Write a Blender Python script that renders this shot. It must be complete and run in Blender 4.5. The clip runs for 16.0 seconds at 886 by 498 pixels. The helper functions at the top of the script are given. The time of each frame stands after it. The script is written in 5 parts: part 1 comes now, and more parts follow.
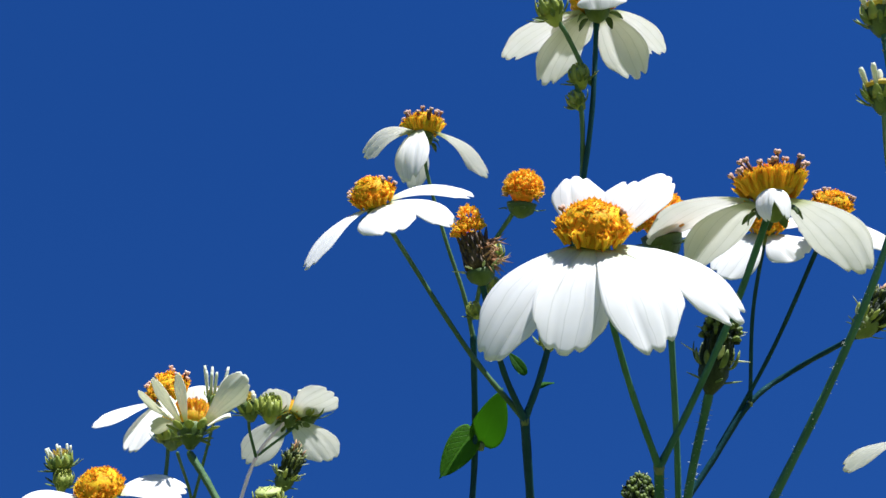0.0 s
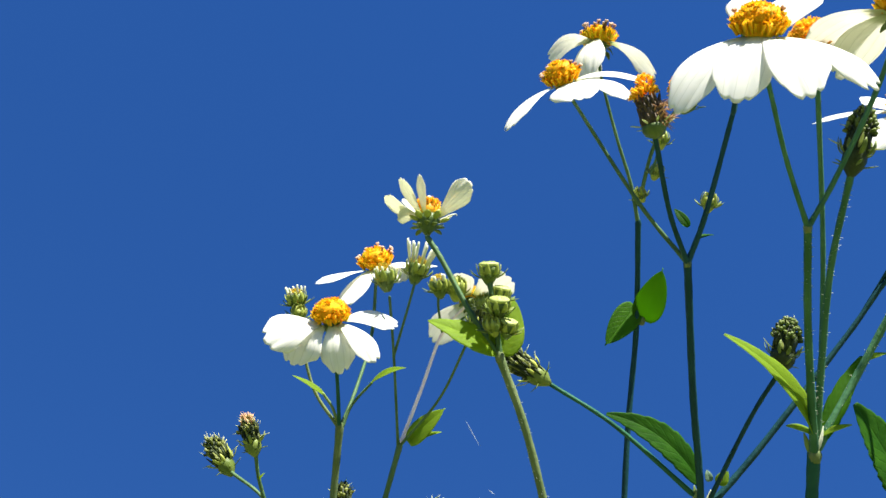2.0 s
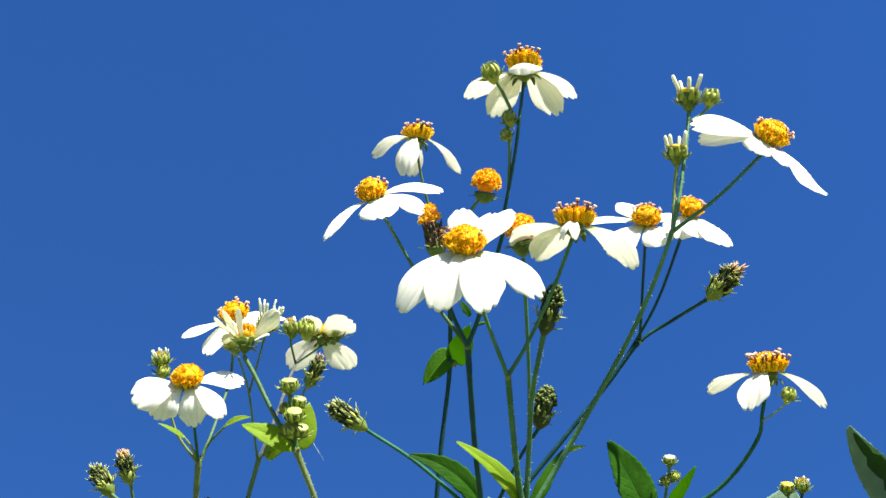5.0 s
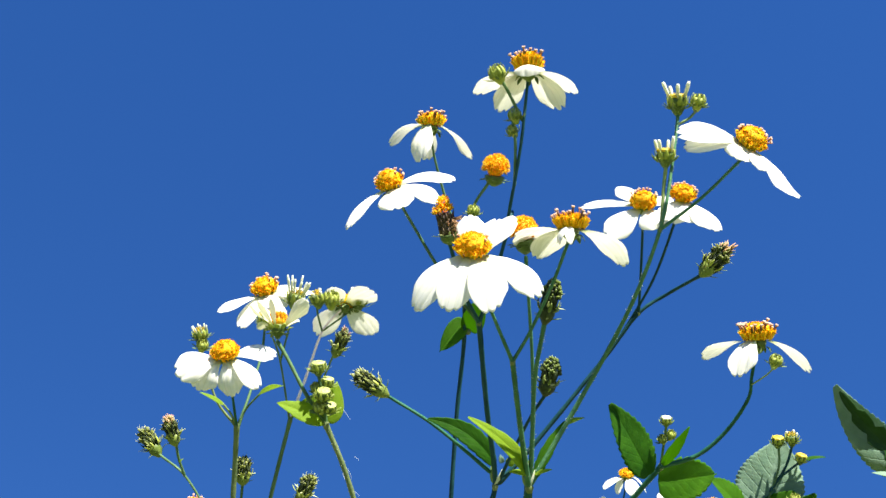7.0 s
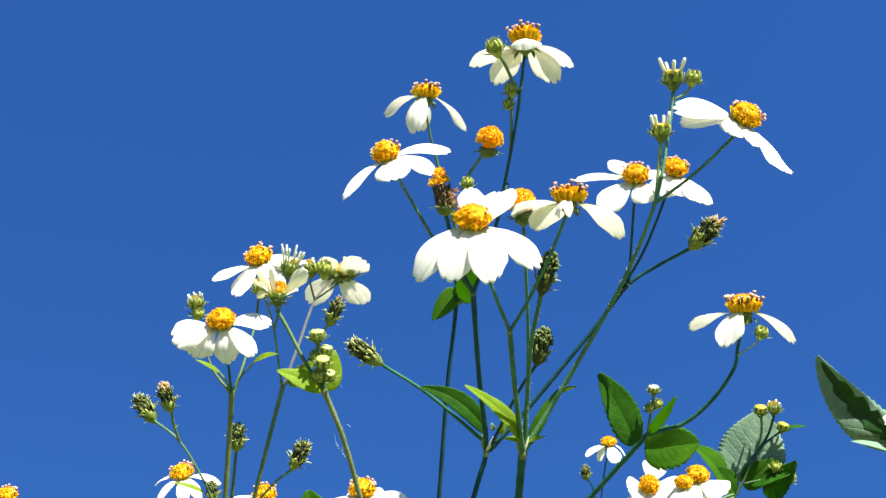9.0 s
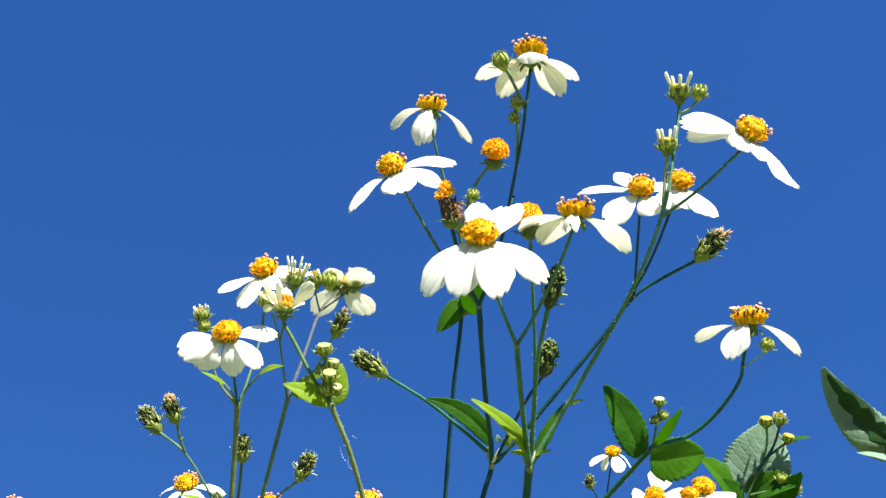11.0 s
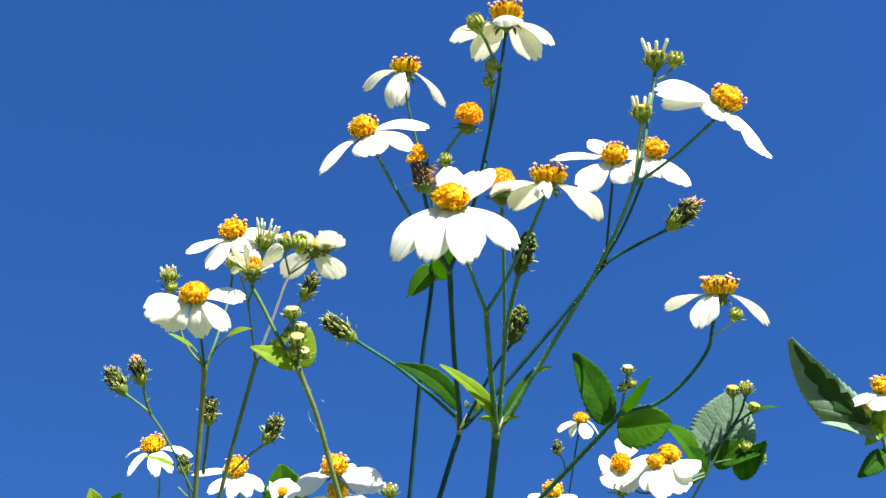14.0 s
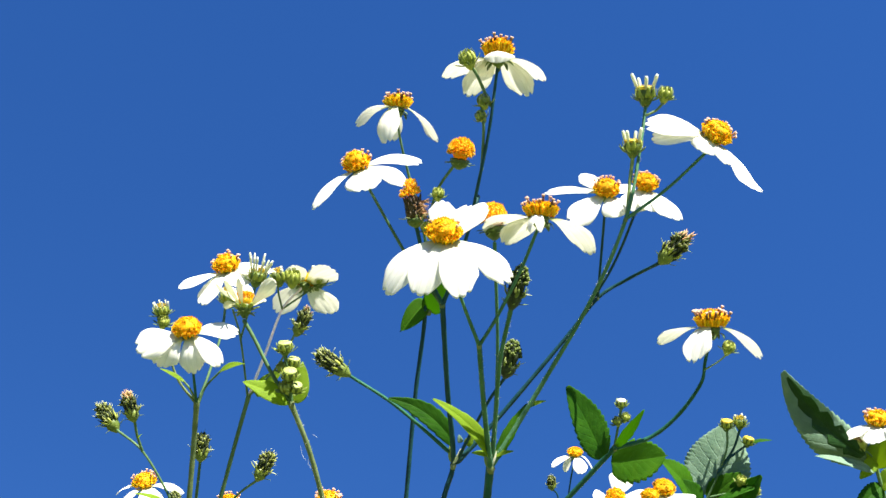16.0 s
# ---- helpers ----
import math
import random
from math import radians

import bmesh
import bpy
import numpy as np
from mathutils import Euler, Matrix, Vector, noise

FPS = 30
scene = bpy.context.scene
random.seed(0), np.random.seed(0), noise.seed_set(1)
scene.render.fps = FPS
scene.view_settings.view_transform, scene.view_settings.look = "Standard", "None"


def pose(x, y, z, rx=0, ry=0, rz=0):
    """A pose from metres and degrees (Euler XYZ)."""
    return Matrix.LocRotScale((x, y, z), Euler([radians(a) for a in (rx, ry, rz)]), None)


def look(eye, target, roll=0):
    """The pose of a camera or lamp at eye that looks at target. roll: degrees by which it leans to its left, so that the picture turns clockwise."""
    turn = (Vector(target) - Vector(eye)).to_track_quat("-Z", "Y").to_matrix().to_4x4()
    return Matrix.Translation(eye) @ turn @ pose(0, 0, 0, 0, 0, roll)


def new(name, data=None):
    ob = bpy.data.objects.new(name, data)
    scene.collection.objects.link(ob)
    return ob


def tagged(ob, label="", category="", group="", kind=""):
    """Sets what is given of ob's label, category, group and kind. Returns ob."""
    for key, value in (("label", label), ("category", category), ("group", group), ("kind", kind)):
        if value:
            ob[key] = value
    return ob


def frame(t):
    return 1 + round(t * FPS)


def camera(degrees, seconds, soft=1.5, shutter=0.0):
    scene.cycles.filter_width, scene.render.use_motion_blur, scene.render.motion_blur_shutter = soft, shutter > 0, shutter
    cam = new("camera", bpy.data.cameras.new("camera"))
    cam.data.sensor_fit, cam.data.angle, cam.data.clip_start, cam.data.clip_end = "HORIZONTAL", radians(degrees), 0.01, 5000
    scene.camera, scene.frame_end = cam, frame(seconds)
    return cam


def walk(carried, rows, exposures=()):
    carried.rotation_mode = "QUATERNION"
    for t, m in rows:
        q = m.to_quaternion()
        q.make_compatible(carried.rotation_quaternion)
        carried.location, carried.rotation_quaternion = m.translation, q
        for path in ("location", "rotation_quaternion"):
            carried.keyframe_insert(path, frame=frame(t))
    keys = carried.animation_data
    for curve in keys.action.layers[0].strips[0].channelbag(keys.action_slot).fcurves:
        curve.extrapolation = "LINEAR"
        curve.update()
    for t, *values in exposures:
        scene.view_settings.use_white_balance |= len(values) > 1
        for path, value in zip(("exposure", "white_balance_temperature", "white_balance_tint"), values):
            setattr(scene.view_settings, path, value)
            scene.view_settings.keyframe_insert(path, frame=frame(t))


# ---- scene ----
cam = camera(48, 16.0, soft=1.5)
ROWS = [
    (0, 0.0000, 0.0000, 0.9500, 123.00, -0.00, 0.00),
    (0.2, -0.0020, -0.0020, 0.9460, 124.27, -0.58, 0.89),
    (0.5, -0.0046, -0.0077, 0.9436, 125.30, -2.20, 2.11),
    (0.8, -0.0090, -0.0090, 0.9340, 125.33, -3.10, 3.14),
    (1, -0.0089, -0.0109, 0.9315, 125.58, -3.53, 2.59),
    (1.2, -0.0100, -0.0160, 0.9260, 127.69, -3.17, 2.08),
    (1.5, -0.0073, -0.0151, 0.9165, 126.86, -4.91, 3.65),
    (1.8, -0.0070, -0.0110, 0.9060, 125.04, -4.92, 5.86),
    (2, -0.0088, -0.0125, 0.8993, 124.25, -5.46, 5.59),
    (2.3, -0.0120, -0.0150, 0.8940, 123.06, -5.71, 6.44),
    (2.5, -0.0102, -0.0160, 0.8924, 122.12, -5.67, 6.40),
    (3, 0.0002, -0.0232, 0.8938, 120.82, -5.04, 6.24),
    (3.5, 0.0033, -0.0353, 0.8921, 119.62, -5.39, 7.63),
    (3.8, 0.0080, -0.0450, 0.8960, 121.57, -4.60, 6.52),
    (4, 0.0105, -0.0546, 0.9007, 121.45, -4.47, 4.62),
    (4.2, 0.0160, -0.0640, 0.9040, 120.79, -4.47, 3.88),
    (4.5, 0.0213, -0.0701, 0.9096, 119.44, -3.77, 1.40),
    (4.7, 0.0238, -0.0753, 0.9123, 118.95, -3.99, 2.08),
    (6.8, 0.0300, -0.1100, 0.9202, 115.65, -3.47, 2.78),
    (7, 0.0297, -0.1126, 0.9188, 114.41, -3.73, 3.71),
    (7.5, 0.0260, -0.1218, 0.9173, 113.07, -4.14, 3.44),
    (8, 0.0297, -0.1182, 0.9189, 112.74, -3.90, 2.57),
    (8.5, 0.0234, -0.1184, 0.9177, 112.43, -3.92, 2.92),
    (8.7, 0.0249, -0.1168, 0.9171, 112.70, -3.67, 2.31),
    (10.8, 0.0232, -0.1192, 0.9187, 112.83, -3.57, 3.28),
    (11, 0.0235, -0.1181, 0.9189, 113.07, -3.69, 2.47),
    (11.5, 0.0239, -0.1178, 0.9190, 112.31, -4.62, 4.32),
    (12, 0.0238, -0.1177, 0.9191, 112.22, -4.56, 2.86),
    (12.5, 0.0234, -0.1181, 0.9191, 111.93, -3.66, 2.35),
    (13, 0.0238, -0.1172, 0.9192, 112.28, -4.32, 1.62),
    (13.5, 0.0238, -0.1171, 0.9192, 112.23, -4.62, 1.04),
    (14, 0.0241, -0.1157, 0.9197, 111.20, -4.02, 0.68),
    (14.5, 0.0240, -0.1164, 0.9196, 112.10, -3.57, -0.14),
    (15, 0.0243, -0.1152, 0.9197, 112.43, -3.96, 0.16),
    (15.5, 0.0240, -0.1159, 0.9196, 112.72, -3.71, 0.19),
    (16, 0.0241, -0.1162, 0.9194, 113.20, -3.70, 0.36),
]
walk(cam, [(t, pose(x, y, z, rx, ry, rz)) for t, x, y, z, rx, ry, rz in ROWS],
     exposures=[(0.0, 1.12, 5600.0, 16.0), (0.5, 1.26, 5700.0, 14.0), (1.0, 1.28, 5900.0, 11.0), (1.5, 1.50, 6200.0, 9.0), (2.5, 1.78, 6500.0, 9.0), (4.5, 1.85, 6500.0, 9.0), (16.0, 1.87, 6500.0, 9.0)])

# ---- daylight ----
SUN_ELEV, SUN_AZ = 57.0, 148.0   # azimuth clockwise from +y (the way the camera looks)
world = bpy.data.worlds.new("sky")
scene.world = world
world.use_nodes = True
_n = world.node_tree.nodes
_l = world.node_tree.links
_sky = _n.new("ShaderNodeTexSky")
_sky.sky_type = "NISHITA"
_sky.sun_disc = False
_sky.sun_elevation = radians(SUN_ELEV)
_sky.sun_rotation = radians(SUN_AZ)
_sky.altitude = 1500.0
_sky.air_density = 0.9
_sky.dust_density = 0.0
_sky.ozone_density = 4.0
_deep = _n.new("ShaderNodeHueSaturation")   # clear dry air: a deep blue
_deep.inputs["Saturation"].default_value = 1.255
_deep.inputs["Hue"].default_value = 0.511
_way = _n.new("ShaderNodeTexCoord")
_up = _n.new("ShaderNodeVectorMath")         # little haze: the horizon stays nearly as deep as the sky above
_up.inputs[1].default_value = (0.0, 0.0, 0.55)
_l.new(_way.outputs["Generated"], _up.inputs[0])
_norm = _n.new("ShaderNodeVectorMath")
_norm.operation = "NORMALIZE"
_l.new(_up.outputs[0], _norm.inputs[0])
_l.new(_norm.outputs[0], _sky.inputs[0])
_l.new(_sky.outputs[0], _deep.inputs["Color"])
_l.new(_deep.outputs[0], _n["Background"].inputs[0])
_n["Background"].inputs[1].default_value = 0.060
_sun = bpy.data.lights.new("sun", "SUN")
_sun.energy = 5.0
_sun.angle = radians(0.53)
_sun.color = (1.0, 0.95, 0.87)
sun = new("sun", _sun)
_e, _a = radians(SUN_ELEV), radians(SUN_AZ)
SUN_DIR = Vector((math.sin(_a) * math.cos(_e), math.cos(_a) * math.cos(_e), math.sin(_e)))
sun.matrix_world = look(SUN_DIR * 20, (0, 0, 0))


# ---- materials ----
def nodes_of(name):
    m = bpy.data.materials.new(name)
    m.use_nodes = True
    nt = m.node_tree
    nt.nodes.clear()
    out = nt.nodes.new("ShaderNodeOutputMaterial")
    return m, nt, out


def add(nt, kind, **kw):
    n = nt.nodes.new(kind)
    for k, v in kw.items():
        if k == "operation":
            n.operation = v
        elif k == "blend":
            n.blend_type = v
        else:
            n.inputs[k].default_value = v
    return n


def ramp(nt, stops):
    r = nt.nodes.new("ShaderNodeValToRGB")
    while len(r.color_ramp.elements) < len(stops):
        r.color_ramp.elements.new(0.5)
    for e, (p, c) in zip(r.color_ramp.elements, stops):
        e.position, e.color = p, (*c, 1)
    return r


def noise_at(nt, scale, detail=3.0, coord="Object"):
    tc = nt.nodes.new("ShaderNodeTexCoord")
    n = add(nt, "ShaderNodeTexNoise", Scale=scale, Detail=detail, Roughness=0.6)
    nt.links.new(tc.outputs[coord], n.inputs["Vector"])
    return n


def solid(name, stops, scale, rough=0.6, bump=0.0, fine=None, spec=0.4, thin=0.0, soft=0.0):
    """Noise-coloured surface; thin: share of light that passes through it."""
    m, nt, out = nodes_of(name)
    L = nt.links
    big = noise_at(nt, scale)
    col = ramp(nt, stops)
    oi = nt.nodes.new("ShaderNodeObjectInfo")
    mix = add(nt, "ShaderNodeMath", operation="MULTIPLY_ADD")
    L.new(oi.outputs["Random"], mix.inputs[0])
    mix.inputs[1].default_value = 0.22
    L.new(big.outputs["Fac"], mix.inputs[2])
    sub = add(nt, "ShaderNodeMath", operation="SUBTRACT")
    L.new(mix.outputs[0], sub.inputs[0])
    sub.inputs[1].default_value = 0.11
    L.new(sub.outputs[0], col.inputs[0])
    b = nt.nodes.new("ShaderNodeBsdfPrincipled")
    b.inputs["Roughness"].default_value = rough
    b.inputs["Specular IOR Level"].default_value = spec
    L.new(col.outputs[0], b.inputs["Base Color"])
    if soft:
        b.inputs["Subsurface Weight"].default_value = 0.7
        b.inputs["Subsurface Radius"].default_value = (1.0, 0.6, 0.15)
        b.inputs["Subsurface Scale"].default_value = soft
    small = noise_at(nt, fine or scale * 7, 4.0)
    bp = add(nt, "ShaderNodeBump", Strength=bump, Distance=0.0004)
    L.new(small.outputs["Fac"], bp.inputs["Height"])
    L.new(bp.outputs[0], b.inputs["Normal"])
    if thin:
        tr = nt.nodes.new("ShaderNodeBsdfTranslucent")
        L.new(col.outputs[0], tr.inputs["Color"])
        L.new(bp.outputs[0], tr.inputs["Normal"])
        ms = add(nt, "ShaderNodeMixShader", Fac=thin)
        L.new(b.outputs[0], ms.inputs[1])
        L.new(tr.outputs[0], ms.inputs[2])
        L.new(ms.outputs[0], out.inputs[0])
    else:
        L.new(b.outputs[0], out.inputs[0])
    return m


def petal_material(name="petal_white", tone=(1.0, 1.0, 1.0)):
    """White ray petals: thin, faintly creamy, with fine grey-green veins along them."""
    m, nt, out = nodes_of(name)
    L = nt.links
    uv = nt.nodes.new("ShaderNodeTexCoord")
    sep = nt.nodes.new("ShaderNodeSeparateXYZ")
    L.new(uv.outputs["UV"], sep.inputs[0])
    # veins: a comb across the width
    wander = noise_at(nt, 170.0, 2.0)
    sway = add(nt, "ShaderNodeMath", operation="MULTIPLY_ADD")
    L.new(wander.outputs["Fac"], sway.inputs[0])
    sway.inputs[1].default_value = 0.10
    L.new(sep.outputs["X"], sway.inputs[2])
    k = add(nt, "ShaderNodeMath", operation="MULTIPLY")
    L.new(sway.outputs[0], k.inputs[0])
    k.inputs[1].default_value = 5.0
    fr = add(nt, "ShaderNodeMath", operation="PINGPONG")
    L.new(k.outputs[0], fr.inputs[0])
    fr.inputs[1].default_value = 0.5
    vein = ramp(nt, [(0.0, (1, 1, 1)), (0.06, (0, 0, 0))])
    L.new(fr.outputs[0], vein.inputs[0])
    n = noise_at(nt, 260.0, 3.0)
    base = ramp(nt, [(0.3, tuple(a * b for a, b in zip((0.87, 0.86, 0.785), tone))), (0.7, tuple(a * b for a, b in zip((0.91, 0.90, 0.845), tone)))])
    L.new(n.outputs["Fac"], base.inputs[0])
    # a breath of green-yellow at the claw
    claw = ramp(nt, [(0.0, (0.62, 0.68, 0.32)), (0.22, (1, 1, 1))])
    L.new(sep.outputs["Y"], claw.inputs[0])
    mul = nt.nodes.new("ShaderNodeMix")
    mul.data_type, mul.blend_type = "RGBA", "MULTIPLY"
    mul.inputs["Factor"].default_value = 1.0
    L.new(base.outputs[0], mul.inputs["A"])
    L.new(claw.outputs[0], mul.inputs["B"])
    vm = add(nt, "ShaderNodeMath", operation="MULTIPLY")
    L.new(vein.outputs[0], vm.inputs[0])
    vm.inputs[1].default_value = 0.20
    tint = nt.nodes.new("ShaderNodeMix")
    tint.data_type, tint.blend_type = "RGBA", "MIX"
    L.new(vm.outputs[0], tint.inputs["Factor"])
    L.new(mul.outputs["Result"], tint.inputs["A"])
    tint.inputs["B"].default_value = (0.45, 0.47, 0.36, 1)
    bp = add(nt, "ShaderNodeBump", Strength=0.08, Distance=0.0003)
    L.new(fr.outputs[0], bp.inputs["Height"])
    b = nt.nodes.new("ShaderNodeBsdfPrincipled")
    b.inputs["Roughness"].default_value = 0.55
    b.inputs["Specular IOR Level"].default_value = 0.25
    L.new(tint.outputs["Result"], b.inputs["Base Color"])
    L.new(bp.outputs[0], b.inputs["Normal"])
    tr = nt.nodes.new("ShaderNodeBsdfTranslucent")
    vt = add(nt, "ShaderNodeMath", operation="MULTIPLY")   # the veins stop light that comes through
    L.new(vein.outputs[0], vt.inputs[0])
    vt.inputs[1].default_value = 0.42
    dim = nt.nodes.new("ShaderNodeMix")
    dim.data_type, dim.blend_type = "RGBA", "MIX"
    L.new(vt.outputs[0], dim.inputs["Factor"])
    L.new(mul.outputs["Result"], dim.inputs["A"])
    dim.inputs["B"].default_value = (0.30, 0.32, 0.22, 1)
    L.new(dim.outputs["Result"], tr.inputs["Color"])
    ms = add(nt, "ShaderNodeMixShader", Fac=0.48)
    L.new(b.outputs[0], ms.inputs[1])
    L.new(tr.outputs[0], ms.inputs[2])
    L.new(ms.outputs[0], out.inputs[0])
    return m


def leaf_material(name, dark, light, through_col, thin=0.45):
    m, nt, out = nodes_of(name)
    L = nt.links
    uv = nt.nodes.new("ShaderNodeTexCoord")
    sep = nt.nodes.new("ShaderNodeSeparateXYZ")
    L.new(uv.outputs["UV"], sep.inputs[0])
    # distance from the midrib, 0 at the middle
    d = add(nt, "ShaderNodeMath", operation="SUBTRACT")
    L.new(sep.outputs["X"], d.inputs[0])
    d.inputs[1].default_value = 0.5
    ab = add(nt, "ShaderNodeMath", operation="ABSOLUTE")
    L.new(d.outputs[0], ab.inputs[0])
    # side veins rise towards the margin
    side = add(nt, "ShaderNodeMath", operation="MULTIPLY_ADD")
    L.new(ab.outputs[0], side.inputs[0])
    side.inputs[1].default_value = -0.55
    L.new(sep.outputs["Y"], side.inputs[2])
    s2 = add(nt, "ShaderNodeMath", operation="MULTIPLY")
    L.new(side.outputs[0], s2.inputs[0])
    s2.inputs[1].default_value = 8.0
    pp = add(nt, "ShaderNodeMath", operation="PINGPONG")
    L.new(s2.outputs[0], pp.inputs[0])
    pp.inputs[1].default_value = 0.5
    vein = ramp(nt, [(0.0, (1, 1, 1)), (0.09, (0, 0, 0))])
    L.new(pp.outputs[0], vein.inputs[0])
    mid = ramp(nt, [(0.012, (1, 1, 1)), (0.04, (0, 0, 0))])
    L.new(ab.outputs[0], mid.inputs[0])
    mx = add(nt, "ShaderNodeMath", operation="MAXIMUM")
    L.new(vein.outputs[0], mx.inputs[0])
    L.new(mid.outputs[0], mx.inputs[1])
    n = noise_at(nt, 240.0, 4.0)
    base = ramp(nt, [(0.25, dark), (0.75, light)])
    L.new(n.outputs["Fac"], base.inputs[0])
    tint = nt.nodes.new("ShaderNodeMix")
    tint.data_type = "RGBA"
    vm = add(nt, "ShaderNodeMath", operation="MULTIPLY")
    L.new(mx.outputs[0], vm.inputs[0])
    vm.inputs[1].default_value = 0.11
    L.new(vm.outputs[0], tint.inputs["Factor"])
    L.new(base.outputs[0], tint.inputs["A"])
    tint.inputs["B"].default_value = (light[0] * 1.7, light[1] * 1.5, light[2] * 1.8, 1)
    fine = noise_at(nt, 1500.0, 4.0)
    hs = add(nt, "ShaderNodeMath", operation="MULTIPLY_ADD")
    L.new(mx.outputs[0], hs.inputs[0])
    hs.inputs[1].default_value = -1.2
    L.new(fine.outputs["Fac"], hs.inputs[2])
    bp = add(nt, "ShaderNodeBump", Strength=0.35, Distance=0.0004)
    L.new(hs.outputs[0], bp.inputs["Height"])
    b = nt.nodes.new("ShaderNodeBsdfPrincipled")
    b.inputs["Roughness"].default_value = 0.55
    b.inputs["Specular IOR Level"].default_value = 0.12
    L.new(tint.outputs["Result"], b.inputs["Base Color"])
    L.new(bp.outputs[0], b.inputs["Normal"])
    tr = nt.nodes.new("ShaderNodeBsdfTranslucent")
    tr.inputs["Color"].default_value = (*through_col, 1)
    ms = add(nt, "ShaderNodeMixShader", Fac=thin)
    L.new(b.outputs[0], ms.inputs[1])
    L.new(tr.outputs[0], ms.inputs[2])
    L.new(ms.outputs[0], out.inputs[0])
    return m


PETAL = petal_material()
PETAL_CREAM = petal_material("petal_cream", (0.98, 0.98, 0.86))
CREAM = solid("bud_cream", [(0.25, (0.40, 0.48, 0.11)), (0.75, (0.60, 0.65, 0.25))], 400, 0.55, 0.3, 1500, thin=0.3)
LEAF = leaf_material("leaf_green", (0.017, 0.074, 0.005), (0.040, 0.130, 0.008), (0.13, 0.36, 0.006), 0.46)
LEAF_YOUNG = leaf_material("leaf_young", (0.14, 0.23, 0.017), (0.22, 0.33, 0.028), (0.55, 0.68, 0.03), 0.55)
# lighter copy of leaf_green, with the sunlit look put into its colours
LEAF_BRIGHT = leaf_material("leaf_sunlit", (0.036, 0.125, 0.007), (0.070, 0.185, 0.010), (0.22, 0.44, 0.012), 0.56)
LEAF_GREY = leaf_material("leaf_pale_back", (0.14, 0.24, 0.16), (0.23, 0.34, 0.235), (0.16, 0.32, 0.12), 0.30)
# darkened green that paints the shadow in the curled leaf's fold
LEAF_FOLD_SHADE = leaf_material("leaf_fold_shade", (0.010, 0.036, 0.008), (0.026, 0.075, 0.018), (0.06, 0.16, 0.01), 0.25)
STEM = solid("stem_green", [(0.25, (0.046, 0.098, 0.036)), (0.75, (0.105, 0.180, 0.075))], 160, 0.5, 0.5, 900, spec=0.15)
# dark green stems; the sky's blue reflection is mixed into the base colour
STEM_DARK_SKY = solid("stem_dark_sky", [(0.25, (0.007, 0.036, 0.042)), (0.75, (0.019, 0.070, 0.070))], 160, 0.5, 0.5, 900, spec=0.10)
STEM_MID = solid("stem_mid", [(0.25, (0.010, 0.060, 0.036)), (0.75, (0.028, 0.110, 0.060))], 160, 0.5, 0.5, 900, spec=0.12)
STEM_NODE = solid("stem_joint", [(0.25, (0.08, 0.12, 0.03)), (0.75, (0.17, 0.19, 0.07))], 200, 0.5, 0.4, 900)
STEM_FRESH = solid("stem_fresh", [(0.25, (0.030, 0.100, 0.042)), (0.75, (0.075, 0.185, 0.085))], 160, 0.5, 0.5, 900, spec=0.15)
STEM_PALE = solid("stem_pale", [(0.25, (0.11, 0.18, 0.045)), (0.75, (0.20, 0.27, 0.08))], 160, 0.5, 0.4, 900)
STEM_OLIVE = solid("stem_olive", [(0.25, (0.085, 0.125, 0.045)), (0.75, (0.155, 0.195, 0.082))], 160, 0.5, 0.4, 900, spec=0.15)
STEM_PINK = solid("stem_pink", [(0.25, (0.95, 0.74, 0.83)), (0.75, (0.98, 0.84, 0.90))], 200, 0.5, 0.3, 900)
CALYX = solid("calyx_green", [(0.25, (0.045, 0.085, 0.012)), (0.75, (0.13, 0.19, 0.035))], 300, 0.5, 0.5, 1400, thin=0.15)
BRACT = solid("bract_green", [(0.25, (0.10, 0.155, 0.022)), (0.75, (0.23, 0.29, 0.055))], 400, 0.5, 0.4, 1500, thin=0.3)
BUD = solid("bud_green", [(0.25, (0.24, 0.30, 0.035)), (0.75, (0.46, 0.50, 0.10))], 400, 0.5, 0.4, 1500, thin=0.25)
NUB = solid("petal_nub", [(0.25, (0.62, 0.66, 0.42)), (0.75, (0.82, 0.82, 0.68))], 300, 0.55, 0.3, 1500, thin=0.35)
DISC = solid("disc_orange", [(0.2, (1.0, 0.42, 0.006)), (0.5, (1.0, 0.52, 0.010)), (0.85, (1.0, 0.66, 0.03))], 420, 0.6, 0.2, 2600, spec=0.12, thin=0.32, soft=0.0014)
DISC_DEEP = solid("disc_deep_orange", [(0.2, (0.92, 0.42, 0.012)), (0.5, (1.0, 0.55, 0.016)), (0.85, (1.0, 0.68, 0.04))], 420, 0.5, 0.2, 2600, thin=0.42, soft=0.0010)
DISC_YELLOW = solid("disc_yellow", [(0.2, (0.60, 0.42, 0.02)), (0.8, (0.78, 0.62, 0.08))], 420, 0.5, 0.4, 2600, thin=0.25)
ANTHER = solid("anther_brown", [(0.25, (0.10, 0.036, 0.016)), (0.75, (0.24, 0.095, 0.03))], 900, 0.55, 0.3, 3000)
POLLEN = solid("pollen_tip", [(0.25, (0.40, 0.22, 0.13)), (0.75, (0.72, 0.50, 0.36))], 900, 0.7, 0.3, 3000, thin=0.1)
ACHENE = solid("achene_dark", [(0.25, (0.008, 0.014, 0.005)), (0.75, (0.042, 0.060, 0.018))], 700, 0.5, 0.5, 2600, spec=0.2)
ACHENE_BROWN = solid("achene_brown", [(0.25, (0.025, 0.016, 0.008)), (0.75, (0.13, 0.085, 0.035))], 700, 0.6, 0.5, 2600)
